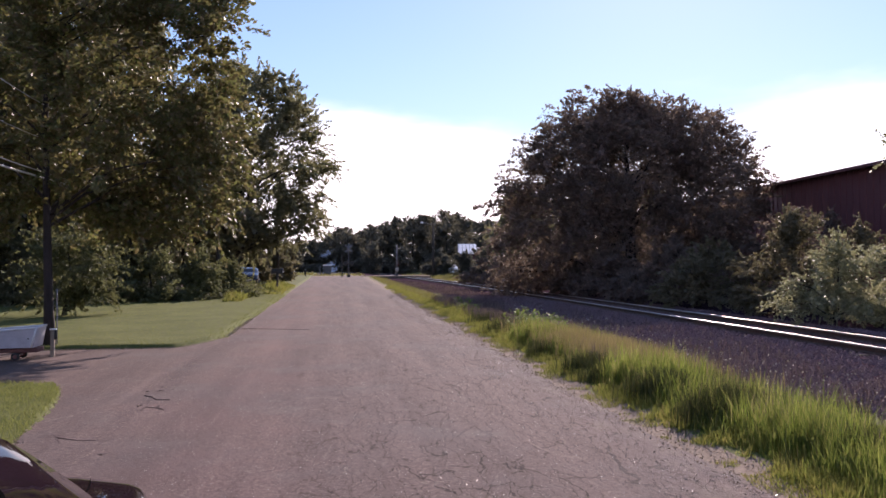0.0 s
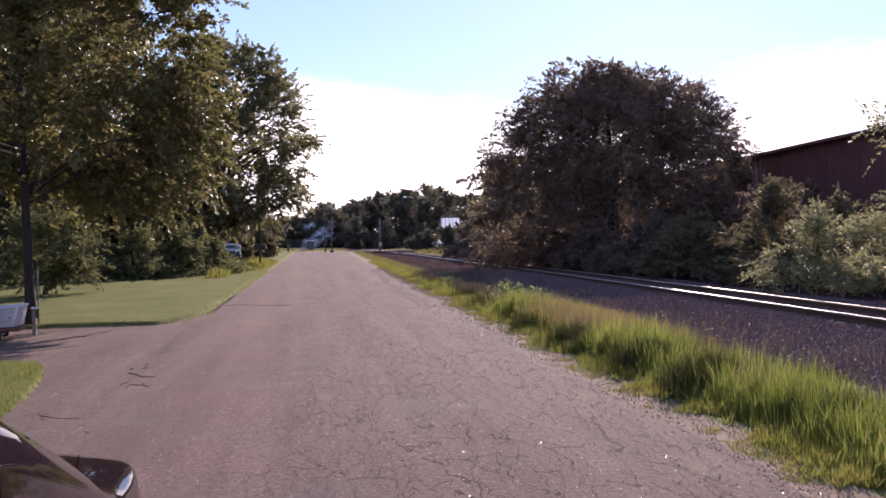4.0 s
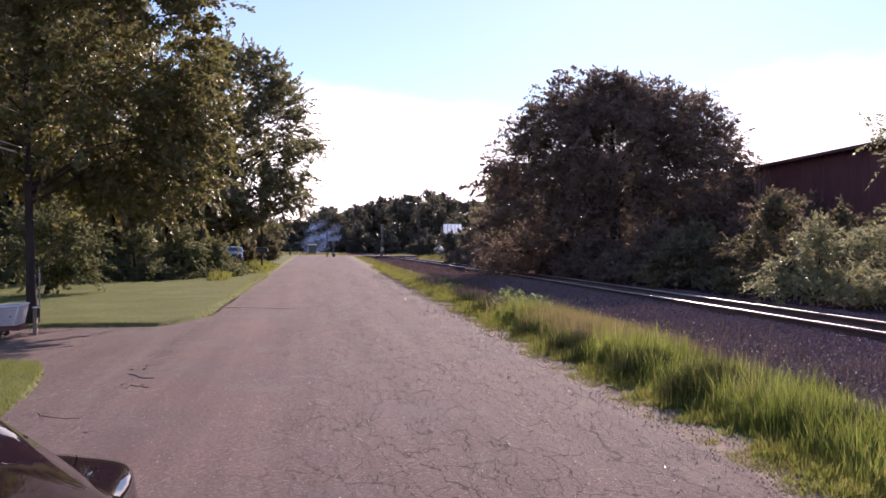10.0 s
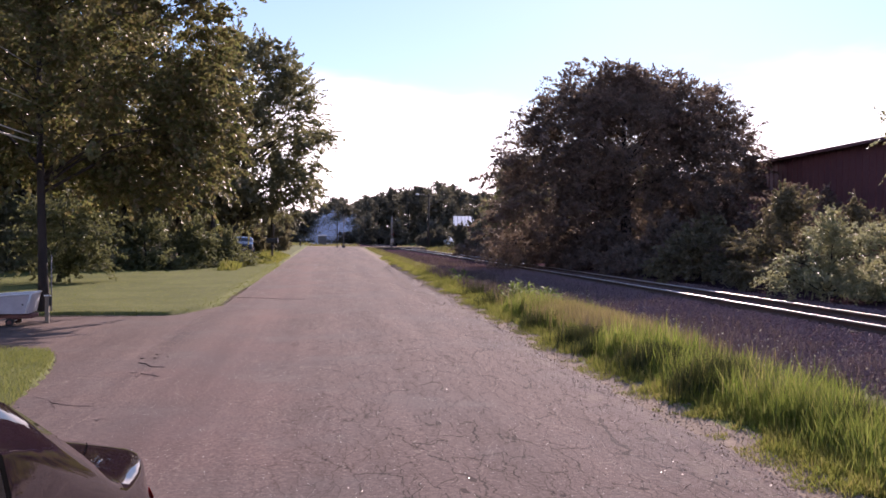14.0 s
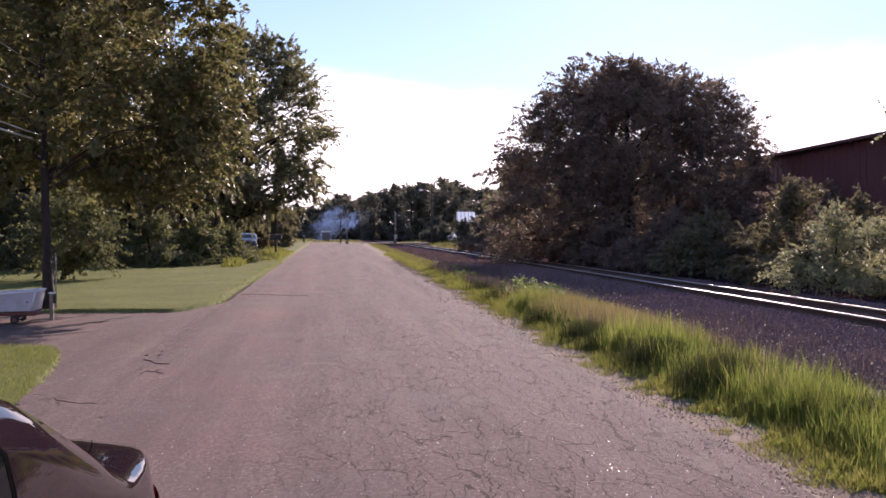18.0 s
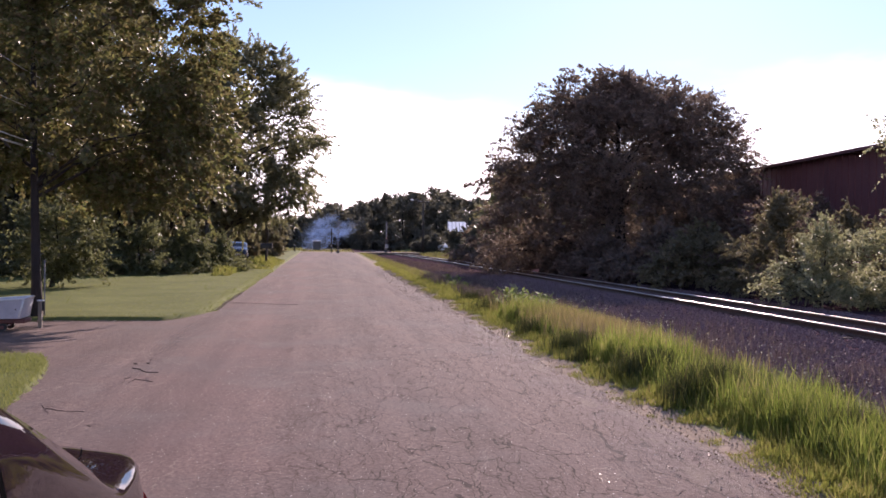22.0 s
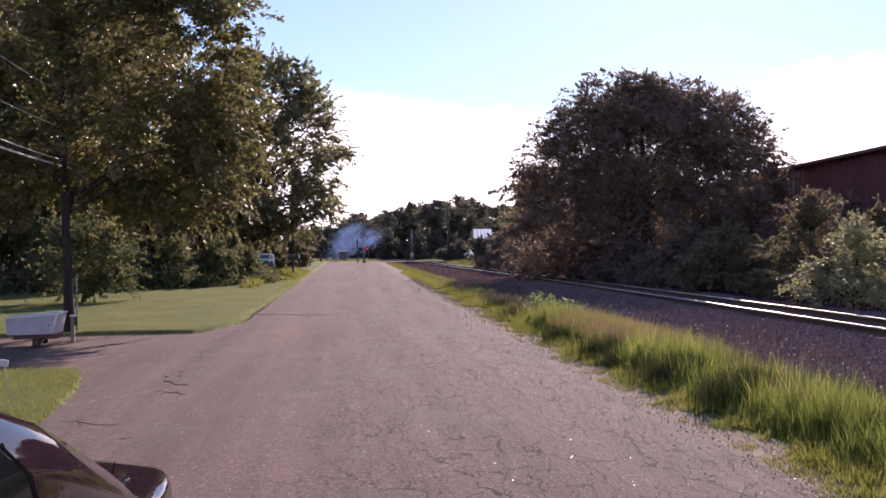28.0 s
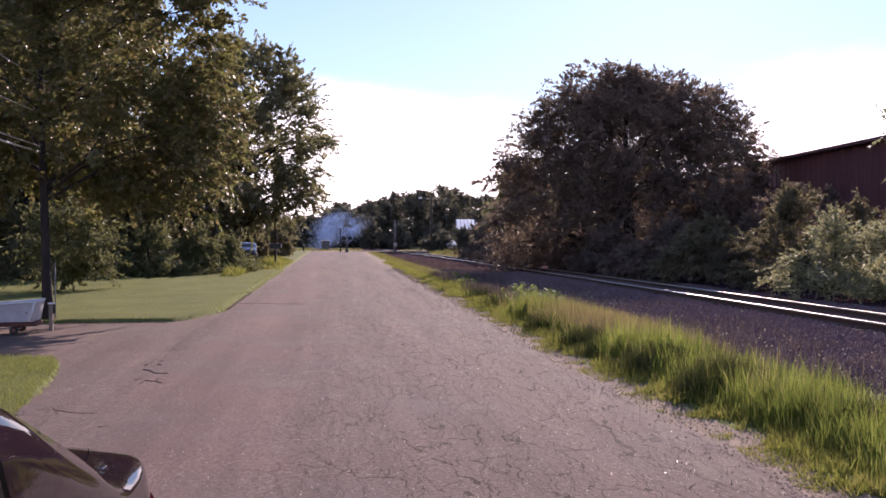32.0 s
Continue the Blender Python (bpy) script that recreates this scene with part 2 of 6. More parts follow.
ASPHALT = asphalt_material()
SOIL = simple("lawn_soil", (0.074, 0.09, 0.029), (0.148, 0.156, 0.057), 0.6, 0.9, relief=0.6, depth=0.03, spec=0.08)
SAND = simple("gravel_shoulder", (0.13, 0.095, 0.07), (0.30, 0.23, 0.175), 3, 0.9, relief=0.9, depth=0.03, spec=0.08)
# leaf litter with the trees' shade put into its dark colour
SHADED_LITTER = simple("shaded_woodland_floor", (0.03, 0.024, 0.017), (0.085, 0.066, 0.045), 2.5, 0.95, relief=0.8, depth=0.04, spec=0.05)
BALLAST = simple("ballast", (0.04, 0.024, 0.031), (0.1, 0.062, 0.074), 14, 1.0, relief=1.0, depth=0.06, spec=0.0)
BARK = simple("bark", (0.014, 0.010, 0.010), (0.045, 0.033, 0.03), 6, 0.9, relief=0.9, depth=0.03, stretch=(1, 1, 0.2))
POLE_WOOD = simple("weathered_pole_wood", (0.03, 0.024, 0.02), (0.08, 0.063, 0.052), 9, 0.85, relief=0.5, stretch=(1, 1, 0.08))
TAN_WOOD = simple("bleached_wood", (0.19, 0.155, 0.12), (0.30, 0.255, 0.20), 12, 0.8, stretch=(1, 1, 0.1))
TIE_WOOD = simple("creosoted_wood", (0.03, 0.025, 0.022), (0.07, 0.055, 0.048), 5, 0.95, relief=0.6, spec=0.05, stretch=(0.2, 1, 1))
RAIL_STEEL = simple("polished_rail_steel", (0.5, 0.47, 0.45), (0.68, 0.65, 0.63), 6, 0.42, 1.0, relief=0.02)
RAIL_RUST = simple("rusty_rail_web", (0.05, 0.028, 0.02), (0.13, 0.07, 0.045), 12, 0.8, relief=0.4)
RUST_WALL = simple("dark_red_metal_siding", (0.13, 0.045, 0.05), (0.18, 0.07, 0.072), 0.4, 0.6, relief=0.1)
WHITE_PAINT = simple("white_paint", (0.62, 0.62, 0.62), (0.8, 0.8, 0.8), 6, 0.5, relief=0.1)
CART_TUB = simple("grey_white_moulded_plastic", (0.38, 0.365, 0.41), (0.52, 0.5, 0.55), 5, 0.42, relief=0.06)
RED_BROWN = simple("red_brown_paint", (0.09, 0.03, 0.028), (0.16, 0.055, 0.05), 10, 0.6)
BLACK_RUBBER = simple("black_rubber", (0.012, 0.012, 0.012), (0.03, 0.03, 0.03), 20, 0.75)
BLACK_PAINT = simple("black_paint", (0.012, 0.012, 0.013), (0.03, 0.03, 0.03), 12, 0.45)
GALV = simple("galvanised_steel", (0.32, 0.32, 0.33), (0.5, 0.5, 0.51), 10, 0.4, 0.8, relief=0.05)
WIRE = simple("weathered_cable", (0.6, 0.6, 0.61), (0.78, 0.78, 0.79), 30, 0.35, 0.5, relief=0.05)
LEAF_MAPLE = leafy("maple_leaves", [(0.065, 0.075, 0.032), (0.115, 0.13, 0.048), (0.18, 0.125, 0.075), (0.18, 0.205, 0.07)], 0.48, 0.48, 0.8, 0.2, 0.35)
LEAF_DARK = leafy("dark_leaves", [(0.12, 0.115, 0.08), (0.19, 0.18, 0.115), (0.30, 0.265, 0.17)], 0.5, 0.42, 0.6, 0.35, 0.45)
LEAF_RIGHT = leafy("shaded_leaves", [(0.14, 0.11, 0.095), (0.21, 0.15, 0.135), (0.30, 0.20, 0.16)], 0.42, 0.6, 0.5, 0.15, 0.15)
LEAF_BUSH = leafy("bush_leaves", [(0.09, 0.095, 0.055), (0.145, 0.15, 0.08), (0.21, 0.225, 0.12)], 0.42, 0.6, 0.8, 0.25, 0.15)
LEAF_SILVER = leafy("silvery_willow_leaves", [(0.20, 0.20, 0.12), (0.31, 0.31, 0.18), (0.46, 0.44, 0.29)], 0.5, 0.5, 0.5, 0.2, 0.35)
LEAF_FAR = leafy("far_tree_leaves", [(0.12, 0.115, 0.10), (0.16, 0.15, 0.125), (0.21, 0.19, 0.155)], 0.45, 0.6, 0.12, 0.15)
GRASS_TALL = leafy("tall_grass", [(0.03, 0.045, 0.014), (0.07, 0.105, 0.022), (0.15, 0.22, 0.04), (0.24, 0.26, 0.07), (0.40, 0.34, 0.15)], 0.56, 0.6, 1.4, 0.2, 0.15)
GRASS_EDGE = leafy("edge_grass_blades", [(0.07, 0.08, 0.025), (0.16, 0.18, 0.04), (0.28, 0.28, 0.07), (0.33, 0.24, 0.12)], 0.5, 0.6, 2.0, 0.2)
GRASS_FAR = leafy("dull_verge_grass", [(0.06, 0.066, 0.026), (0.13, 0.135, 0.042), (0.22, 0.20, 0.075), (0.28, 0.21, 0.11)], 0.5, 0.6, 0.5, 0.15)
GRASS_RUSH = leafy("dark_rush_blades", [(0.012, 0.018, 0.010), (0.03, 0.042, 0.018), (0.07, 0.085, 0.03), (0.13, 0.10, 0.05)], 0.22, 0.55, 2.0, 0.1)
GRASS_LAWN = leafy("lawn_blades", [(0.085, 0.115, 0.033), (0.15, 0.182, 0.054), (0.285, 0.285, 0.118)], 0.5, 0.6, 0.7, 0.3)
GRASS_RED = leafy("reddish_seeding_grass", [(0.13, 0.115, 0.05), (0.24, 0.19, 0.09), (0.34, 0.25, 0.14)], 0.45, 0.6, 1.5, 0.15)
GRASS_DRY = leafy("dry_weeds", [(0.07, 0.047, 0.052), (0.135, 0.094, 0.096), (0.27, 0.20, 0.185)], 0.22, 0.7, 0.8, 0.08)


# ---------------- building helpers ----------------
def mesh_from(name, verts, faces, material):
    me = bpy.data.meshes.new(name)
    me.from_pydata(verts, [], faces)
    me.materials.append(material)
    me.update()
    return me


def quick_mesh(name, co, size, material):
    """A mesh of loose faces with `size` corners each, out of an array of corner places."""
    me = bpy.data.meshes.new(name)
    n = len(co)
    me.vertices.add(n)
    me.vertices.foreach_set("co", np.ascontiguousarray(co, dtype=np.float32).ravel())
    me.loops.add(n)
    me.loops.foreach_set("vertex_index", np.arange(n, dtype=np.int32))
    me.polygons.add(n // size)
    me.polygons.foreach_set("loop_start", np.arange(0, n, size, dtype=np.int32))
    me.polygons.foreach_set("loop_total", np.full(n // size, size, dtype=np.int32))
    me.materials.append(material)
    me.update(calc_edges=True)
    return me


def part(name, bm, material, parent, label="", smooth=False):
    me = bpy.data.meshes.new(name)
    bm.to_mesh(me)
    bm.free()
    me.materials.append(material)
    if smooth:
        me.polygons.foreach_set("use_smooth", np.ones(len(me.polygons), dtype=bool))
    ob = new(name, me)
    ob.parent = parent
    if label:
        ob["label"] = label
    return ob


def thing(name, x, y, z, rz=0.0, **tags):
    ob = new(name)
    ob.empty_display_size = 0.2
    ob.matrix_world = pose(x, y, z, 0, 0, rz)
    return tagged(ob, **tags)


def box(bm, x0, x1, y0, y1, z0, z1, bevel=0.0):
    r = bmesh.ops.create_cube(bm, size=1.0)
    for v in r["verts"]:
        v.co = Vector(((x0 + x1) / 2 + v.co.x * (x1 - x0), (y0 + y1) / 2 + v.co.y * (y1 - y0), (z0 + z1) / 2 + v.co.z * (z1 - z0)))
    if bevel:
        es = list({e for v in r["verts"] for e in v.link_edges})
        bmesh.ops.bevel(bm, geom=es, offset=bevel, segments=2, affect='EDGES', profile=0.5)
    return bm


def tube(bm, pts, radii, seg=8):
    """A round tapered tube along a line of points, closed at both ends."""
    rings = []
    for i, p in enumerate(pts):
        p = Vector(p)
        d = (Vector(pts[min(i + 1, len(pts) - 1)]) - Vector(pts[max(i - 1, 0)])).normalized()
        u = d.cross(Vector((0, 0, 1)) if abs(d.z) < 0.9 else Vector((1, 0, 0))).normalized()
        w = d.cross(u)
        rings.append([bm.verts.new(p + radii[i] * (math.cos(2 * math.pi * k / seg) * u + math.sin(2 * math.pi * k / seg) * w)) for k in range(seg)])
    for a, b in zip(rings, rings[1:]):
        for k in range(seg):
            bm.faces.new((a[k], a[(k + 1) % seg], b[(k + 1) % seg], b[k]))
    bm.faces.new(rings[0][::-1])
    bm.faces.new(rings[-1])
    return bm


def smooth01(x):
    x = np.clip(x, 0, 1)
    return x * x * (3 - 2 * x)


def wave(x, y, s, seed=0.0):
    """Cheap smooth unevenness, about -1 to 1."""
    return (np.sin(x * s + 1.3 * np.sin(y * s * 0.7 + seed) + seed) + np.sin(y * s * 1.31 + 1.7 * np.sin(x * s * 0.53 + 2 * seed)) +
            0.6 * np.sin((x + y) * s * 2.3 + seed * 3) + 0.5 * np.sin((x - 1.4 * y) * s * 3.1 + 5 * seed)) / 3.1


# ---------------- the ground ----------------
def road_right(y):
    return 3.28 + 0.004 * y + 0.11 * wave(y, y * 0.3, 0.9, 1.0) + 0.07 * wave(y, 0 * y, 3.1, 2.0) + 0.03 * wave(y, 0 * y, 9.0, 1.0)


def road_left(y):
    """The lawn's edge along the road, with the mouth of the driveway."""
    e = -2.62 - 0.5 * (1 - smooth01((y - 9) / 6)) - 0.006 * np.maximum(y - 20, 0) + 0.05 * wave(y, y * 0.2, 1.1, 4.0)
    return e


def on_drive(x, y):
    """Above 0 on the driveway that leaves the road to the left, with rounded corners."""
    near = 12.15 - 3.9 * np.clip((x + 4.3) / 1.15, 0, 1) ** 2.4 + 0.05 * wave(x, y, 2.0, 3.0)
    far = 17.2 + 2.6 * np.clip((x + 3.5) / 0.9, 0, 1) ** 2.0 + 0.05 * wave(x, y, 2.2, 7.0)
    return np.minimum(y - near, far - y)


def ground_height(x, y):
    z = np.zeros_like(x) - 0.05
    lawn = smooth01((road_left(y) - x - 0.02) / 0.25) * smooth01((-on_drive(x, y) - 0.02) / 0.14)
    lawn = np.where(x < -2.3, lawn, 0)
    z = z + lawn * (0.13 + 0.02 * wave(x, y, 0.8, 1.0))
    right = x - road_right(y)
    z = z + 0.035 * smooth01((right + 0.1) / 0.5) - 0.28 * smooth01((right - 0.6) / 2.6)
    bed = track_x(y)
    z = z - 0.04 * smooth01((5.6 - np.abs(x - bed)) / 2.6) * np.where(right > 0, 1, 0)
    z = z + np.where(x > bed + 4, 0.25 * smooth01((x - bed - 4) / 6), 0)
    z = z + 0.02 * wave(x, y, 0.9, 6.0) * smooth01((right - 0.2) / 1.0)
    return z


def track_x(y):
    return 12.52 - 0.0003 * np.clip(y - 10, 0, 140) ** 2


RAIL_TOP = -0.15


def sheet(name, xs, ys, zf, materials, pick=None):
    X, Y = np.meshgrid(xs, ys)
    Z = zf(X, Y)
    nx, ny = len(xs), len(ys)
    me = bpy.data.meshes.new(name)
    idx = np.arange(nx * ny).reshape(ny, nx)
    f = np.stack([idx[:-1, :-1], idx[:-1, 1:], idx[1:, 1:], idx[1:, :-1]], -1).reshape(-1, 4)
    me.from_pydata(np.stack([X, Y, Z], -1).reshape(-1, 3).tolist(), [], f.tolist())
    for m in materials:
        me.materials.append(m)
    if pick is not None:
        xc, yc = (X[:-1, :-1] + X[1:, 1:]) / 2, (Y[:-1, :-1] + Y[1:, 1:]) / 2
        me.polygons.foreach_set("material_index", pick(xc, yc).astype(np.int32).ravel())
    me.polygons.foreach_set("use_smooth", np.ones(len(me.polygons), dtype=bool))
    me.update()
    return new(name, me)


def steps(*spans):
    out = []
    for a, b, s in spans:
        out += list(np.arange(a, b - 1e-6, s))
    return np.array(out + [spans[-1][1]])


def ground_kind(x, y):
    """0 grass soil, 1 sandy shoulder, 2 ballast, 3 leaf litter under the trees, coloured dark for their shade."""
    r = x - road_right(y)
    kind = np.zeros_like(x)
    kind = np.where((r > -0.6) & (r < 0.3 + 0.25 * wave(x, y, 1.7, 2.0)), 1, kind)
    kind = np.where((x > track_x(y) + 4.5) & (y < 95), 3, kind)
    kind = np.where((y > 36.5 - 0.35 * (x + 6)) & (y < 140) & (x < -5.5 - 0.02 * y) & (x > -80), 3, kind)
    kind = np.where(np.abs(x - track_x(y)) < 5.4 + 0.3 * wave(x, y, 0.9, 5.0), 2, kind)
    kind = np.where((x > road_left(y) - 0.06) & (x < 3.0), 1, kind)
    return kind


gx = steps((-1500, -200, 130), (-200, -40, 16), (-40, -12, 2), (-12, -6.5, 0.25), (-6.5, -2, 0.07), (-2, 2.5, 0.9), (2.5, 9, 0.16), (9, 22, 0.4), (22, 60, 3), (60, 200, 14), (200, 1500, 130))
gy = steps((-200, -20, 20), (-20, 2, 2), (2, 7, 0.25), (7, 21, 0.08), (21, 30, 0.25), (30, 70, 0.6), (70, 140, 2), (140, 300, 16), (300, 3000, 180))
tagged(sheet("ground", gx, gy, ground_height, [SOIL, SAND, BALLAST, SHADED_LITTER], ground_kind), "grassy ground with sandy shoulder and dark railway ballast", "ground", kind="structure")


def strip_mesh(name, ys, left, right, z, material, n=14):
    """A surface between two edges given as functions of y."""
    co, faces = [], []
    L, R = left(ys), right(ys)
    for i, y in enumerate(ys):
        for k in range(n + 1):
            x = L[i] + (R[i] - L[i]) * k / n
            crown = 0.03 * (1 - (2 * k / n - 1) ** 2)
            drop = -0.035 if k == n else 0
            co.append((x, y, z + crown + drop))
    for i in range(len(ys) - 1):
        for k in range(n):
            a = i * (n + 1) + k
            faces.append((a, a + 1, a + n + 2, a + n + 1))
    me = mesh_from(name, co, faces, material)
    me.polygons.foreach_set("use_smooth", np.ones(len(me.polygons), dtype=bool))
    return new(name, me)


tagged(strip_mesh("road", steps((-30, 2, 2), (2, 40, 0.2), (40, 106, 0.7)), road_left, road_right, -0.02, ASPHALT),
       "worn grey asphalt road with alligator cracks and pale patches", "road", kind="structure")

def drive_mesh():
    xs, ys = steps((-16, -5, 0.5), (-5, -2.5, 0.08)), steps((7, 21, 0.1))
    X, Y = np.meshgrid(xs, ys)
    ok = on_drive((X[:-1, :-1] + X[1:, 1:]) / 2, (Y[:-1, :-1] + Y[1:, 1:]) / 2) > -0.13
    idx = np.arange(X.size).reshape(X.shape)
    f = np.stack([idx[:-1, :-1], idx[:-1, 1:], idx[1:, 1:], idx[1:, :-1]], -1)[ok]
    Z = -0.006 + 0.004 * wave(X, Y, 0.6, 1.0) - 0.02 * smooth01((X + 2.9) / 0.4) - 0.03 * smooth01((8.75 - Y) / 0.4)
    used = np.unique(f)
    back = np.zeros(X.size, int)
    back[used] = np.arange(len(used))
    co = np.stack([X, Y, Z], -1).reshape(-1, 3)[used]
    return tagged(new("driveway", mesh_from("driveway", co.tolist(), back[f].tolist(), ASPHALT)), "worn asphalt driveway mouth beside the lawn", "driveway", kind="structure")


drive_mesh()
bm = bmesh.new()
box(bm, -45, 12.5, 104.5, 109, -0.3, 0.012)
tagged(part("crossing_road", bm, SAND, None), "pale dusty crossing road", "road", kind="structure")


# ---------------- railway ----------------
def railway():
    track = thing("railway_track", 0, 0, 0, label="single railway track with shiny worn rails on dark ballast", category="track")
    ys = steps((-20, 60, 2.0), (60, 150, 3.0))
    for side in (-0.755, 0.755):
        for name, prof, mat, lab in (("rail_head", [(-.036, -.035), (.036, -.035), (.036, -.008), (.028, 0), (-.028, 0), (-.036, -.008)], RAIL_STEEL, "polished bright steel rail head"),
                                     ("rail_web", [(-.07, -.17), (.07, -.17), (.07, -.155), (.012, -.13), (.012, -.036), (-.012, -.036), (-.012, -.13), (-.07, -.155)], RAIL_RUST, "rusty rail web and foot")):
            bm = bmesh.new()
            rings = [[bm.verts.new((float(track_x(y)) + side + px, y, RAIL_TOP + pz)) for px, pz in prof] for y in ys]
            for a, b in zip(rings, rings[1:]):
                for k in range(len(prof)):
                    bm.faces.new((a[k], b[k], b[(k + 1) % len(prof)], a[(k + 1) % len(prof)]))
            bm.faces.new(rings[0])
            bm.faces.new(rings[-1][::-1])
            part(name, bm, mat, track, lab)
    bm = bmesh.new()
    box(bm, -1.3, 1.3, -.115, .115, -.1, .1, 0.012)
    me = bpy.data.meshes.new("tie")
    bm.to_mesh(me)
    bm.free()
    me.materials.append(TIE_WOOD)
    y = 6.0
    while y < 80:
        ob = new("tie", me)
        ob.parent = track
        ob.matrix_basis = pose(float(track_x(y)) + random.uniform(-.05, .05), y, RAIL_TOP - .298 + random.uniform(-.012, .012), 0, random.uniform(-.5, .5), random.uniform(-1.5, 1.5))
        y += 0.53
    return track


railway()


# ---------------- plants ----------------
def unit(v):
    return v / (np.linalg.norm(v, axis=-1, keepdims=True) + 1e-9)


def leaves_in(rng, blobs, count, size, shell=0.55, twigs=0, middle=(0, 0, 0), reach=1.0, per=34, loose=0.18, corners=4):
    """Corner places of the leaves of a crown: flat drooping sprays that fan out of the clumps (x, y, z, r), a few loose leaves, and twigs that stick out."""
    b = np.array(blobs, float)
    w = b[:, 3] ** 2
    # sprays: leaves side by side on a thin fan, as on a branchlet
    n = max(1, int(count * (1 - loose) / per))
    pick = rng.choice(len(b), n, p=w / w.sum())
    c, r = b[pick, :3], b[pick, 3:4]
    out = (c - np.array(middle)) * np.array([1, 1, 0.6])
    d = unit(unit(out) * 0.75 + rng.normal(size=(n, 3)) * 0.7) * np.array([1, 1, 0.55]) + np.array([0, 0, 0.10])
    d = unit(d)
    side = unit(np.cross(d, np.array([0, 0, 1.0])) + rng.normal(size=(n, 3)) * 0.25)
    up = unit(np.cross(side, d))
    ln = np.maximum(r * rng.uniform(0.65, 1.2, (n, 1)), size * 3)
    base = c + rng.normal(size=(n, 3)) * r * np.array([0.42, 0.42, 0.40]) - d * ln * 0.3
    u, v = np.sqrt(rng.random((n, per, 1))), rng.uniform(-1, 1, (n, per, 1))
    L = ln[:, None]
    wide = 0.46 * L * (1.15 - u) * (0.4 + u)
    p = base[:, None] + d[:, None] * u * L + side[:, None] * v * wide + up[:, None] * rng.normal(size=(n, per, 1)) * 0.045 * L
    p[..., 2:] -= 0.24 * u * u * L
    ax = unit(d[:, None] + side[:, None] * v * 0.9 + rng.normal(size=p.shape) * 0.38)
    nm = unit(up[:, None] + rng.normal(size=p.shape) * 0.5)
    places, axes, norms = [p.reshape(-1, 3)], [ax.reshape(-1, 3)], [nm.reshape(-1, 3)]
    # loose leaves round the clumps
    m = int(count * loose)
    pick = rng.choice(len(b), m, p=w / w.sum())
    q = rng.normal(size=(m, 3))
    q = unit(q) * np.minimum(np.linalg.norm(q, axis=1, keepdims=True), 2.0) * 0.5
    places.append(b[pick, :3] + q * b[pick, 3:4] * (0.75 + shell) * np.array([1, 1, 0.85]))
    axes.append(unit(rng.normal(size=(m, 3))))
    norms.append(unit(rng.normal(size=(m, 3)) + np.array([0, 0, 0.5])))
    if twigs:
        pick = rng.choice(len(b), twigs, p=w / w.sum())
        out = unit(unit(b[pick, :3] - np.array(middle)) + rng.normal(size=(twigs, 3)) * 0.45)
        ln = reach * rng.uniform(0.4, 1.2, twigs)
        start = b[pick, :3] + out * b[pick, 3:4] * 0.55
        k = 24
        u = rng.random((twigs, k, 1))
        q = start[:, None] + out[:, None] * u * ln[:, None, None] + np.array([0, 0, -0.18]) * (u ** 2) * ln[:, None, None]
        q = q + rng.normal(size=q.shape) * (0.075 * reach * (1.1 - u))
        places.append(q.reshape(-1, 3))
        axes.append(unit(np.repeat(out, k, 0) + rng.normal(size=(twigs * k, 3)) * 0.7))
        norms.append(unit(rng.normal(size=(twigs * k, 3)) + np.array([0, 0, 0.5])))
    p, ax, nm = np.concatenate(places), np.concatenate(axes), np.concatenate(norms)
    across = unit(np.cross(nm, ax))
    sz = size * (0.6 + 0.8 * rng.random(len(p)))[:, None]
    if corners == 3:
        return np.stack([p - ax * sz * .45 - across * sz * .36, p + ax * sz * .5, p - ax * sz * .45 + across * sz * .36], 1).reshape(-1, 3)
    droop = unit(np.cross(ax, across)) * sz * 0.10
    return np.stack([p - ax * sz * .5, p - across * sz * .27 + ax * sz * .04 + droop, p + ax * sz * .5, p + across * sz * .27 + ax * sz * .04 + droop], 1).reshape(-1, 3)


def leaf_quads(rng, p, size):
    """Corner places of loose diamond flakes."""
    count = len(p)
    u = unit(rng.normal(size=(count, 3)) * np.array([1, 1, 0.8]))
    v = unit(np.cross(u, rng.normal(size=(count, 3)) + np.array([0, 0, 0.6])))
    s = size * (0.6 + 0.8 * rng.random(count))[:, None]
    return np.stack([p - u * s * .5, p - v * s * .32 + u * s * .06, p + u * s * .5, p + v * s * .32 + u * s * .06], 1).reshape(-1, 3)


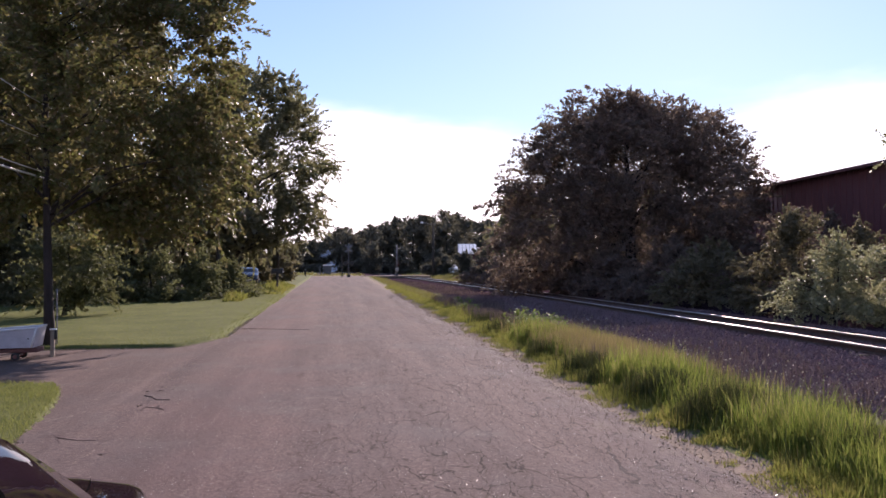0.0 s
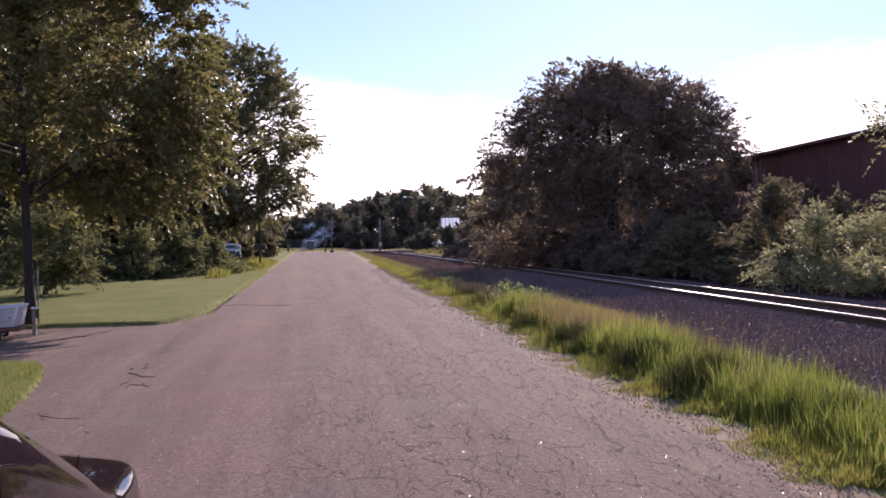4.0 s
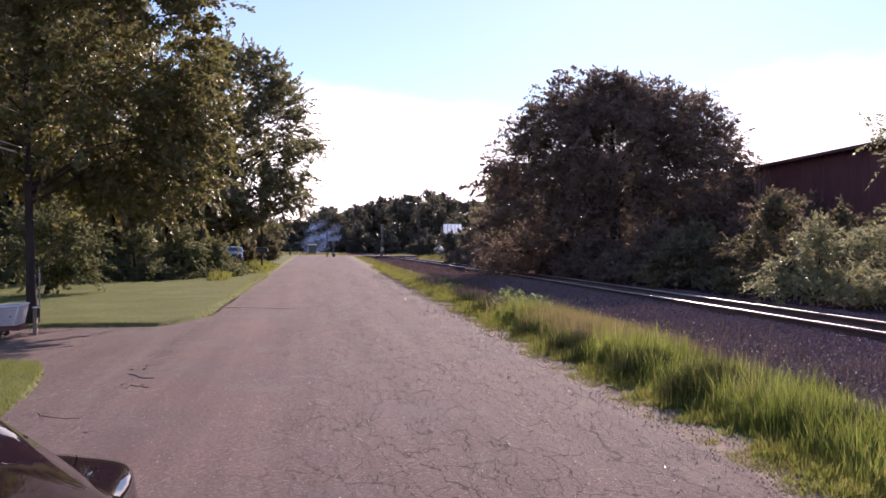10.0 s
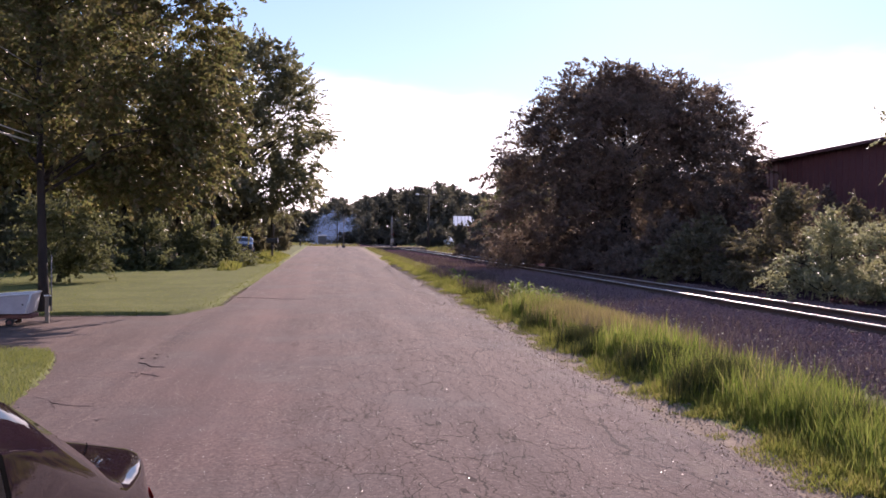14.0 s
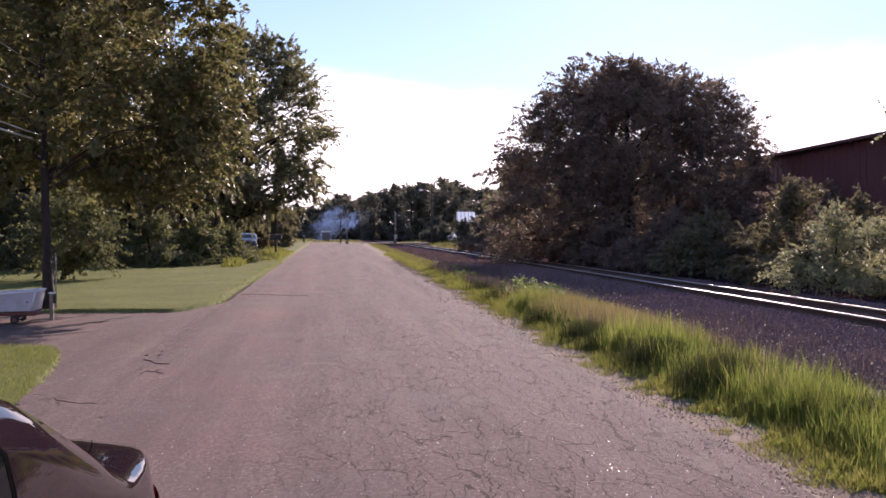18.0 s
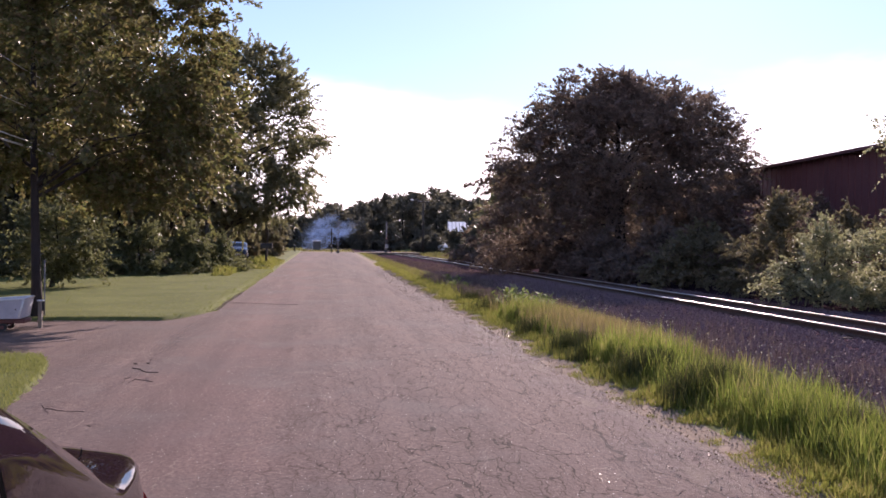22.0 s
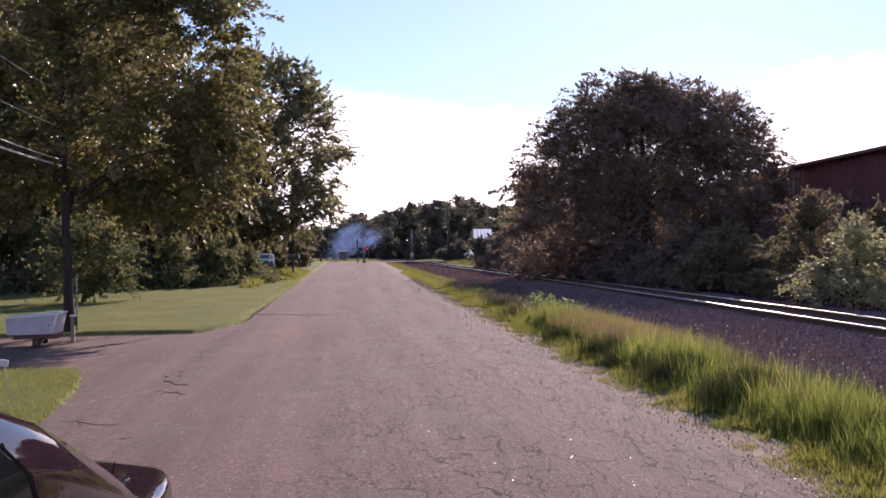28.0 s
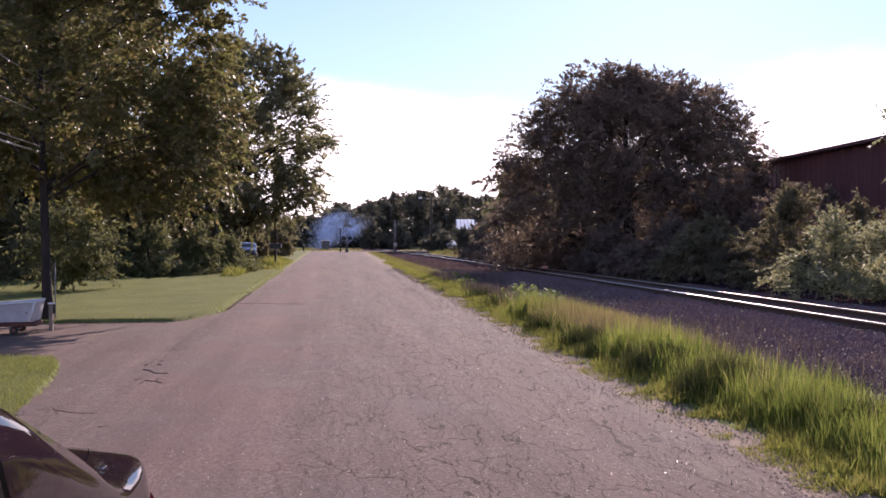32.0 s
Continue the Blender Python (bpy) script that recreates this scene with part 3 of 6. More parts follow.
def tree(name, x, y, z, height, blobs, count, size, leaf, trunk_r=0.2, fork=0.35, seed=1, label="", category="tree", limbs=7, shell=0.5, lean=(0, 0), group="", sprays=60, reach=0.9, corners=4):
    """A tapered trunk with limbs that reach into the clumps of the crown, and the crown's leaves. Clumps are relative to the foot."""
    rng = np.random.default_rng(seed)
    t = thing(name, x, y, z, label=label, category=category, group=group)
    top = height * 0.82
    bm = bmesh.new()
    pts, radii = [], []
    for i in range(9):
        k = i / 8
        pts.append((lean[0] * k + 0.12 * math.sin(3 * k + seed), lean[1] * k + 0.1 * math.sin(4 * k + 2 * seed), -0.25 + (top + 0.25) * k))
        radii.append(trunk_r * (1.35 - 0.35 * min(1, k * 8)) * (1 - 0.85 * k))
    tube(bm, pts, radii, 10)
    part("trunk", bm, BARK, t, smooth=True)
    order = rng.permutation(len(blobs))[:limbs]
    for b in (blobs[i] for i in order):
        k = min(0.9, max(fork, (b[2] - 0.45 * math.hypot(b[0], b[1])) / max(top, 0.1)))
        i = k * 8
        lo = int(min(7, i))
        s = Vector(pts[lo]).lerp(Vector(pts[lo + 1]), i - lo)
        e = Vector(b[:3])
        mid = s.lerp(e, 0.5) + Vector((0, 0, 0.12 * (e - s).length))
        r0 = max(0.02, trunk_r * (1 - 0.85 * k) * 0.55)
        bm = bmesh.new()
        tube(bm, [s, mid, e], [r0, r0 * 0.6, 0.012], 6)
        for _ in range(3):
            o = s.lerp(e, rng.uniform(0.4, 0.9))
            q = e + Vector(rng.normal(size=3)) * b[3] * 0.7
            tube(bm, [o, o.lerp(q, 0.5) + Vector((0, 0, 0.1)), q], [r0 * 0.35, r0 * 0.2, 0.006], 5)
        part("limb", bm, BARK, t, smooth=True)
    ob = new("crown", quick_mesh("crown", leaves_in(rng, blobs, count, size, shell=shell, twigs=int(sprays * 2.2), middle=np.mean(np.array(blobs)[:, :3], axis=0), reach=reach, corners=corners), corners, leaf))
    ob.parent = t
    return t


def blades(rng, x, y, height, width, bend=0.5, z=None, straight=False):
    """Corner places of bent grass blades, two triangles and a tip each, as quads and triangles of one size (3)."""
    n = len(x)
    z = ground_height(x, y) if z is None else z
    a = rng.uniform(0, 2 * np.pi, n)
    u = np.stack([np.cos(a), np.sin(a), 0 * a], 1)
    l = rng.uniform(0, 2 * np.pi, n)
    lean = np.stack([np.cos(l), np.sin(l), 0 * l], 1) * (bend * rng.random(n) * height)[:, None]
    p = np.stack([x, y, z - 0.01], 1)
    up = np.array([0, 0, 1.0])
    m = p + lean * 0.25 + up * (height * 0.55)[:, None]
    tip = p + lean + up * height[:, None]
    w = (width * (0.7 + 0.6 * rng.random(n)))[:, None] * u
    if straight:
        return np.stack([p - w / 2, p + w / 2, tip], 1).reshape(-1, 3)
    a0, a1, b0, b1 = p - w / 2, p + w / 2, m - w * 0.4, m + w * 0.4
    return np.stack([a0, a1, b1, a0, b1, b0, b0, b1, tip], 1).reshape(-1, 3)


def stuff(name, co, size, material, label, category):
    return tagged(new(name, quick_mesh(name, co, size, material)), label, category, kind="stuff")


rng = np.random.default_rng(5)


def tufts(rng, n, cx, cy, spread):
    """Places gathered in tufts round the given centres."""
    k = rng.integers(len(cx), size=n)
    return cx[k] + rng.normal(size=n) * spread, cy[k] + rng.normal(size=n) * spread


def verge_grass():
    """The tall grass between the road and the ballast, in uneven tufts."""
    for y0, y1, n, wid in ((3.2, 9, 62000, .0075), (9, 18, 56000, .010), (18, 36, 34000, .019), (36, 100, 18000, .045)):
        nt = n // 28
        cy = rng.uniform(y0, y1, nt)
        cx = road_right(cy) + 0.3 + rng.beta(1.3, 1.7, nt) * 2.6
        k = rng.integers(nt, size=n)
        wide = rng.uniform(0.5, 1.5, nt) * (0.12 if y0 < 18 else 0.28)
        x, y = cx[k] + rng.normal(size=n) * wide[k], cy[k] + rng.normal(size=n) * wide[k]
        grown = rng.choice([0.45, 0.75, 1.0, 1.25], nt, p=[0.22, 0.33, 0.3, 0.15])[k]
        off = x - road_right(y)
        tall = (0.07 + 0.39 * smooth01((off - 0.3) / 0.5)) * (0.78 + 0.5 * wave(x, y, 0.9, 3.0)) * (0.35 + 0.8 * rng.random(n)) * grown
        tall = np.maximum(tall, 0.04) * (0.42 if y0 > 30 else 0.62 if y0 > 17 else 1.0) * (0.3 + 0.7 * smooth01((3.2 - off) / 1.4))
        gap = wave(x, y, 1.7, 8.0) + 0.7 * wave(x, y, 4.1, 2.0)
        tall = tall * (1 + 0.3 * wave(x, y, 2.7, 4.0))
        keep = (off > 0.15) & (rng.random(n) < (0.4 + 0.6 * smooth01((off - 0.3) / 0.5)) * (0.12 + 0.78 * smooth01((gap + 0.6) / 0.5)))
        stuff("verge_grass", blades(rng, x[keep], y[keep], tall[keep], np.full(keep.sum(), wid * 1.15), 0.42, straight=y0 > 17), 3, GRASS_TALL if y0 < 17 else GRASS_EDGE if y0 < 30 else GRASS_FAR, "tall bright green grass along the road's sandy edge", "grass")
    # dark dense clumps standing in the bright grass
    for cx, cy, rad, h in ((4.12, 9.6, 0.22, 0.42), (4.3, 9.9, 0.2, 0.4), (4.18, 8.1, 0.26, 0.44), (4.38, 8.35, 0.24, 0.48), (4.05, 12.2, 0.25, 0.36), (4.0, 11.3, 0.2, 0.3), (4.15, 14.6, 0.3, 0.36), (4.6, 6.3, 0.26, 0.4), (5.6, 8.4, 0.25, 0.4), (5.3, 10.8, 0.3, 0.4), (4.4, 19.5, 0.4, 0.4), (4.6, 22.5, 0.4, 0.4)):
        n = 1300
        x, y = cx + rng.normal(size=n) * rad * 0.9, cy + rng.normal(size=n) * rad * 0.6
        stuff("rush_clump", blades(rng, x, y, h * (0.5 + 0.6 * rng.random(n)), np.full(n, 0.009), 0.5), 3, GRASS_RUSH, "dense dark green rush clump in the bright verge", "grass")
    # a drift of reddish seeding grass
    n = 9000
    y = rng.normal(14.6, 1.6, n)
    x = 5.0 + rng.normal(0, 0.45, n) - 0.05 * (y - 14.6)
    keep = x > road_right(y) + 0.5
    stuff("seeding_grass", blades(rng, x[keep], y[keep], 0.36 + 0.22 * rng.random(keep.sum()), np.full(keep.sum(), 0.011), 0.35), 3, GRASS_RED, "drift of reddish tan seeding grass in the verge", "grass")
    # low creeping grass on the sandy edge
    n = 85000
    y = 3.5 + 56 * rng.random(n) ** 1.9
    off = -0.06 + 0.85 * rng.random(n) ** 0.9
    x = road_right(y) + off
    keep = wave(x, y, 2.4, 1.5) + wave(x, y, 6.0, 0.5) * 0.6 > 0.15 - 1.7 * off
    stuff("edge_grass", blades(rng, x[keep], y[keep], (0.02 + 0.09 * rng.random(keep.sum())) * (0.5 + smooth01(off[keep] / 0.5)), 0.008 + 0.0006 * y[keep], 1.0, straight=True), 3, GRASS_EDGE, "short yellowish grass creeping onto the sandy road edge", "grass")
    # reddish seed stalks among the grass
    n = 14000
    y = rng.uniform(6, 36, n)
    x = road_right(y) + rng.uniform(0.8, 3.4, n)
    keep = (wave(x, y, 0.5, 2.2) > -0.1) | (rng.random(n) < 0.25)
    stuff("seed_stalks", blades(rng, x[keep], y[keep], 0.28 + 0.24 * rng.random(keep.sum()), 0.006 + 0.0004 * y[keep], 0.35), 3, GRASS_DRY, "thin reddish dry seed stalks among the grass", "grass")


def lawn():
    n = 105000
    y = 6.5 + 38 * rng.random(n) ** 1.5
    x = road_left(y) - 0.03 - 13 * rng.random(n) ** 1.3
    keep = on_drive(x, y) < -0.04
    x, y = x[keep], y[keep]
    h = 0.013 + 0.02 * rng.random(len(x))
    edge = np.exp(-((road_left(y) - x) / 0.25) ** 2) + np.exp(-(on_drive(x, y) / 0.3) ** 2)
    n = 60000                                        # the near corner of the lawn, a little longer and finer
    xn, yn = rng.uniform(-8, -3.0, n), rng.uniform(6.8, 12.4, n)
    ok = (on_drive(xn, yn) < -0.03) & (xn < road_left(yn) - 0.02)
    xn, yn = xn[ok], yn[ok]
    deep = np.exp(-(on_drive(xn, yn) / 0.25) ** 2)
    hn = (0.03 + 0.045 * rng.random(len(xn))) * (1 + 0.8 * deep) * (0.8 + 0.5 * wave(xn, yn, 2.2, 3.0))
    stuff("lawn_corner_grass", blades(rng, xn, yn, np.maximum(hn, 0.02), np.full(len(xn), 0.005), 0.9), 3, GRASS_LAWN, "soft green grass at the lawn's corner beside the driveway", "grass")
    stuff("lawn_grass", blades(rng, x, y, h * (1 + 0.9 * edge), np.full(len(x), 0.007) + 0.0006 * y, 1.0, straight=True), 3, GRASS_LAWN, "short mown lawn grass with yellowed patches", "grass")
    n = 7000
    y = rng.uniform(36, 62, n)
    x = road_left(y) - 0.1 - 2.2 * rng.random(n) ** 0.8
    h = (0.10 + 0.45 * smooth01((road_left(y) - x) / 1.4)) * (0.5 + 0.5 * rng.random(n)) * (0.7 + 0.4 * wave(x, y, 0.8, 1.0))
    keep = (rng.random(n) < 0.9) & ((y > 44) | (x < -4.2))
    stuff("roadside_weeds", blades(rng, x[keep], y[keep], np.maximum(h[keep], .05), np.full(keep.sum(), 0.05), 0.7), 3, GRASS_EDGE, "rough unmown weeds beside the road", "grass")

    n = 9000
    y = rng.uniform(84, 128, n)
    x = np.where(rng.random(n) < 0.65, rng.uniform(10.5, 30, n), rng.uniform(-14, 4, n))
    keep = (y > 111) | (x > 12.5)
    stuff("far_grass", blades(rng, x[keep], y[keep], 0.12 + 0.3 * rng.random(keep.sum()), np.full(keep.sum(), 0.09), 0.7), 3, GRASS_FAR, "rough grass beyond the crossing road", "grass")

    # sandy crumbs along the lawn's edge
    m = 200000
    x, y = rng.uniform(-8, -2.4, m), rng.uniform(6.5, 26, m)
    near_edge = ((np.abs(on_drive(x, y) + 0.02) < 0.06) & (x < road_left(y) + 0.1)) | ((np.abs(x - road_left(y)) < 0.06) & (on_drive(x, y) < 0))
    x, y = x[near_edge], y[near_edge]
    q = np.stack([x, y, np.full(len(x), 0.012)], 1)
    stuff("edge_crumbs", leaf_quads(rng, q, 0.018), 4, GRIT_SAND, "pale sandy crumbs along the lawn's edge", "gravel")


def dry_weeds():
    n = 30000
    nt = 4200
    cy = 7 + 80 * rng.random(nt) ** 2.0
    cx = track_x(cy) - 1.7 - 4.2 * rng.random(nt) ** 0.6
    x, y = tufts(rng, n, cx, cy, 0.10)
    h = (0.06 + 0.30 * rng.random(n) ** 1.8) * (0.6 + 0.5 * wave(x, y, 0.7, 1.0))
    stuff("dry_weeds", blades(rng, x, y, np.maximum(h, .03), np.full(n, 0.006) + 0.0004 * y, 0.6, straight=True), 3, GRASS_DRY, "sparse dry brown weeds on the ballast", "weeds")
    # pale seed heads and small white flowers between grass and ballast
    m = 800
    y2 = 6.5 + 26 * rng.random(m) ** 1.4
    x2 = road_right(y2) + 2.4 + 1.9 * rng.random(m)
    q = np.stack([x2, y2, ground_height(x2, y2) + 0.18 + 0.28 * rng.random(m)], 1)
    stuff("seed_heads", leaf_quads(rng, q, 0.028), 4, SEED_WHITE, "pale seed heads and small white flowers", "flowers")
    # loose stones of the bed
    n = 60000
    y = 6 + 44 * rng.random(n) ** 1.6
    x = track_x(y) - 5.6 + 8.6 * rng.random(n)
    p = np.stack([x, y, ground_height(x, y) + 0.006], 1)
    s = (0.014 + 0.024 * rng.random(n))[:, None] * (1 + 0.012 * y[:, None])
    d = rng.normal(size=(n, 4, 3)) * 0.25
    base = np.array([[-1, -.6, -.3], [1, -.6, -.3], [0, 1, -.3], [0, 0, 1]])
    c = p[:, None, :] + (base[None] + d) * s[:, None, :]
    tri = c[:, [0, 1, 3, 1, 2, 3, 2, 0, 3]].reshape(-1, 3)
    stuff("ballast_stones", tri, 3, BALLAST_STONE, "loose dark crushed stones of the railway bed", "gravel")


def road_grit():
    """Bright glints of grit and glass, and crumbs of broken asphalt on the road."""
    for name, n, size, mat, lab in (("road_grit", 12000, 0.0018, GRIT, "bright bits of grit and glass on the asphalt"), ("road_gravel", 5000, 0.006, GRIT_SAND, "fine gravel scattered along the asphalt's edge"), ("edge_litter", 6000, 0.006, LITTER, "brown leaf litter and crumbs along the road edge")):
        y = 3.4 + 42 * rng.random(n) ** 1.5
        if name == "edge_litter":
            x = road_right(y) - 0.25 + 0.7 * rng.random(n)
        elif name == "road_grit":
            x = road_left(y) + (road_right(y) - road_left(y)) * rng.random(n)
        else:
            x = road_right(y) - 1.1 * rng.random(n) ** 2 + 0.2
        z = np.maximum(ground_height(x, y), -0.02 + 0.03 * (1 - ((x - 0.33) / 2.95) ** 2) + 0.002)
        p = np.stack([x, y, z], 1)
        s = (size * (0.5 + rng.random(n)))[:, None] * (1 + (0.015 if name == "road_grit" else 0.03) * y[:, None])
        d = rng.normal(size=(n, 4, 3)) * 0.3
        base = np.array([[-1, -.6, 0], [1, -.6, 0], [0, 1, 0], [0, 0, 1.0]])
        c = p[:, None, :] + (base[None] + d) * s[:, None, :]
        if name == "road_grit":
            a = rng.uniform(0, 6.283, n)
            u = np.stack([np.cos(a), np.sin(a), rng.normal(0, 0.26, n)], 1) * s
            v = np.stack([-np.sin(a), np.cos(a), rng.normal(0, 0.26, n)], 1) * s
            q = p + np.array([0, 0, 0.004])
            stuff(name, np.stack([q - u - v, q + u - v, q + u + v, q - u + v], 1).reshape(-1, 3), 4, mat, lab, "gravel")
            continue
        stuff(name, c[:, [0, 1, 3, 1, 2, 3, 2, 0, 3]].reshape(-1, 3), 3, mat, lab, "gravel")


def old_road_edge():
    """Crumbled gravel along the old edge of the asphalt, across the driveway's mouth."""
    n = 2200
    y = rng.uniform(7.6, 18.4, n)
    mid = np.interp(y, [7.6, 8.2, 10.4, 14.0, 17.2, 18.4], [-2.32, -2.27, -2.3, -2.55, -2.82, -2.6])
    x = mid + 0.1 * wave(y, y * 0.4, 1.9, 2.0) + rng.normal(0, 0.11, n)
    keep = wave(x, y, 1.6, 4.0) + 0.6 * wave(x, y, 4.5, 1.0) > -0.3
    x, y = x[keep], y[keep]
    p = np.stack([x, y, np.full(len(x), -0.009)], 1)
    size = (0.0045 * (0.4 + rng.random(len(x))))[:, None]
    base = np.array([[-1, -.6, -.2], [1, -.6, -.2], [0, 1, -.2], [0, 0, 0.5]])
    c = p[:, None, :] + (base[None] + rng.normal(size=(len(x), 4, 3)) * 0.25) * size[:, None, :]
    stuff("edge_gravel", c[:, [0, 1, 3, 1, 2, 3, 2, 0, 3]].reshape(-1, 3), 3, GRIT_SAND, "pale crumbled gravel along the old asphalt edge", "gravel")


def dome(r, rx, ry, h, n, rad, low=0.0, inner=0.55):
    """Clumps that fill a broad dome standing on the ground; the clumps' outer sides reach its outline."""
    out = []
    for _ in range(n):
        a, u = r.uniform(0, 2 * math.pi), r.uniform(low, 1)
        q = rad[0] + (rad[1] - rad[0]) * r.random()
        w = math.sqrt(max(0, 1 - u ** 3.0))
        k = r.uniform(inner, 1)
        out.append((max(rx * w * k - q, 0) * math.cos(a), max(ry * w * k - q, 0) * math.sin(a), max(q * 0.7, (h - q) * u * r.uniform(0.88, 1)), q))
    return out


def oval(r, rx, ry, z0, z1, n, rad, inner=0.3):
    """Clumps that fill an upright egg from z0 to z1."""
    out = []
    for _ in range(n):
        u, a = r.uniform(-0.97, 0.93), r.uniform(0, 2 * math.pi)
        q = r.uniform(*rad)
        w = math.sqrt(max(0, 1 - u * u)) * (1 - 0.18 * u)
        k = math.sqrt(r.uniform(inner, 1))
        out.append((max(rx * w * k - q * 0.5, 0) * math.cos(a), max(ry * w * k - q * 0.5, 0) * math.sin(a), (z0 + z1) / 2 + u * ((z1 - z0) / 2 - q * 0.6), q))
    return out


def shift(blobs, dx, dy=0.0):
    return [(a + dx, b + dy, c, q) for a, b, c, q in blobs]


def plants():
    r = np.random.default_rng(11)
    # foreground maple at the lawn's edge; its crown hangs over the driveway
    b = shift(oval(r, 3.8, 3.0, 2.5, 11.5, 140, (0.4, 0.85)), 0.45, 1.5) + [(3.0, 1.3, 6.2, 0.7), (2.8, 0.9, 5.0, 0.6), (3.1, 1, 7.4, 0.8), (2.3, 0.8, 3.7, 0.6), (1.2, 0.6, 2.9, 0.5), (-1.5, 0.8, 2.7, 0.6), (-2.6, 1, 3.0, 0.7), (2.7, 1.3, 8.6, 0.8), (0.5, -0.6, 3.6, 0.5), (0.3, -0.5, 4.6, 0.6), (0.6, -0.6, 5.6, 0.7), (-0.2, -0.4, 6.5, 0.6), (1.2, -0.7, 4.2, 0.6), (0.2, -0.5, 7.5, 0.7), (-0.4, -0.3, 3.3, 0.35), (2.2, 2.4, 3.1, 0.7), (3.0, 2.5, 3.7, 0.7), (1.2, 2.5, 2.9, 0.6), (0.2, 2.6, 2.8, 0.6), (3.4, 2.4, 4.8, 0.7), (-0.6, 1.5, 6.0, 0.9), (1.2, 1.8, 6.6, 0.9), (0.4, 1.8, 5.2, 0.8), (1.5, 1.8, 8.0, 0.9), (-0.4, 1.8, 7.6, 0.9), (2.6, 0.8, 2.8, 0.5), (3.3, 1.0, 3.2, 0.55), (1.7, 0.5, 2.75, 0.5), (3.6, 1.2, 4.0, 0.6), (3.0, 1.8, 2.9, 0.5), (2.2, 1.4, 2.7, 0.5), (1.0, 1.5, 5.1, 0.7), (1.4, 2.2, 5.6, 0.7), (0.8, 2.0, 4.6, 0.6), (1.9, 1.7, 5.0, 0.6)]
    tree("maple_tree", -5.98, 17.65, 0.02, 11, b, 105000, 0.118, LEAF_MAPLE, 0.105, 0.3, 3, "slender maple with brownish green late-summer leaves at the lawn's edge", limbs=26, sprays=260, shell=0.2, reach=0.8)
    b = oval(r, 6.0, 5.0, 1.6, 16, 160, (0.7, 1.4), 0.1)
    tree("lawn_tree", -13.5, 38.0, 0.04, 16, b, 60000, 0.22, LEAF_DARK, 0.3, 0.2, 4, "large dark green tree behind the lawn shrub", limbs=14, sprays=160, shell=0.3)
    # the tall tree beside the road behind it
    k = 1.3
    b = shift(oval(r, 3.7, 3.4, 2.0, 11.9, 260, (0.25, 0.6), 0.12), 1.75) + [(4.0 + 0.5 * math.sin(z * 2.1), 0.8 * math.sin(z * 5), z, 0.75) for z in (3.5, 4.1, 4.7, 5.4, 6.0, 6.6, 7.2, 7.9)] + [(3.0 + 0.4 * math.sin(z * 3), -0.6, z, 0.9) for z in (2.8, 3.8, 4.8, 5.8, 6.8, 8.0, 9.0)] + [(4.9, 0, 3.9, 0.3), (5.0, 0, 4.9, 0.25), (4.8, 0, 6.4, 0.35), (4.6, 0.3, 8.0, 0.35)]
    b = [tuple(k * q for q in c) for c in b]
    tree("roadside_tree", -7.41, 54.6, 0.04, 15.4, b, 60000, 0.205, LEAF_DARK, 0.38, 0.15, 5, "tall dark green tree leaning over the road's edge", limbs=34, sprays=330, shell=0.2, lean=(2.1, 0), reach=1.3)
    # woods behind the lawn, with unseen trees added among them to shape the light
    # x -26 to -19, y < 18: out of view, added to darken the car's reflections
    # x > 19: hidden behind broad_tree, added to shade the track and its bushes
    for i, (x, y, h) in enumerate(((-15, 42, 15), (-21, 36, 15), (-28, 44, 16), (-9, 52, 13), (-19, 56, 16), (-27, 28, 14), (-34, 34, 16), (-12, 66, 13), (-44, 26, 15), (-42, 48, 16), (-30, 62, 16), (-40, 70, 16), (-24, 76, 14), (-16, 86, 13), (-52, 38, 16), (-36, 16, 14), (-17, 104, 12), (-26, 112, 13), (19.4, 73, 9.5), (28, 72, 11), (20.2, 84, 9.5), (31, 93, 11), (-38, 78, 15), (-33, 70, 14), (-26, 56, 13), (-22, 48, 12), (-21, 17, 13), (-25, 10, 13), (-19, 4, 12), (-26, -2, 13), (-20, -9, 12), (-12.6, 51, 18), (-17.5, 56, 19), (-20, 46, 17))):
        b = oval(r, 4.6, 4.4, 1.0, h, 60, (0.9, 1.7))
        tree("woodland_tree", x, y, 0.04, h, b, 8500, 0.46, LEAF_DARK, 0.3, 0.15, 60 + i, "dark leafy woodland tree; some of the group are unseen shade makers", limbs=8, group="woodland trees", sprays=40, shell=0.3, corners=3)
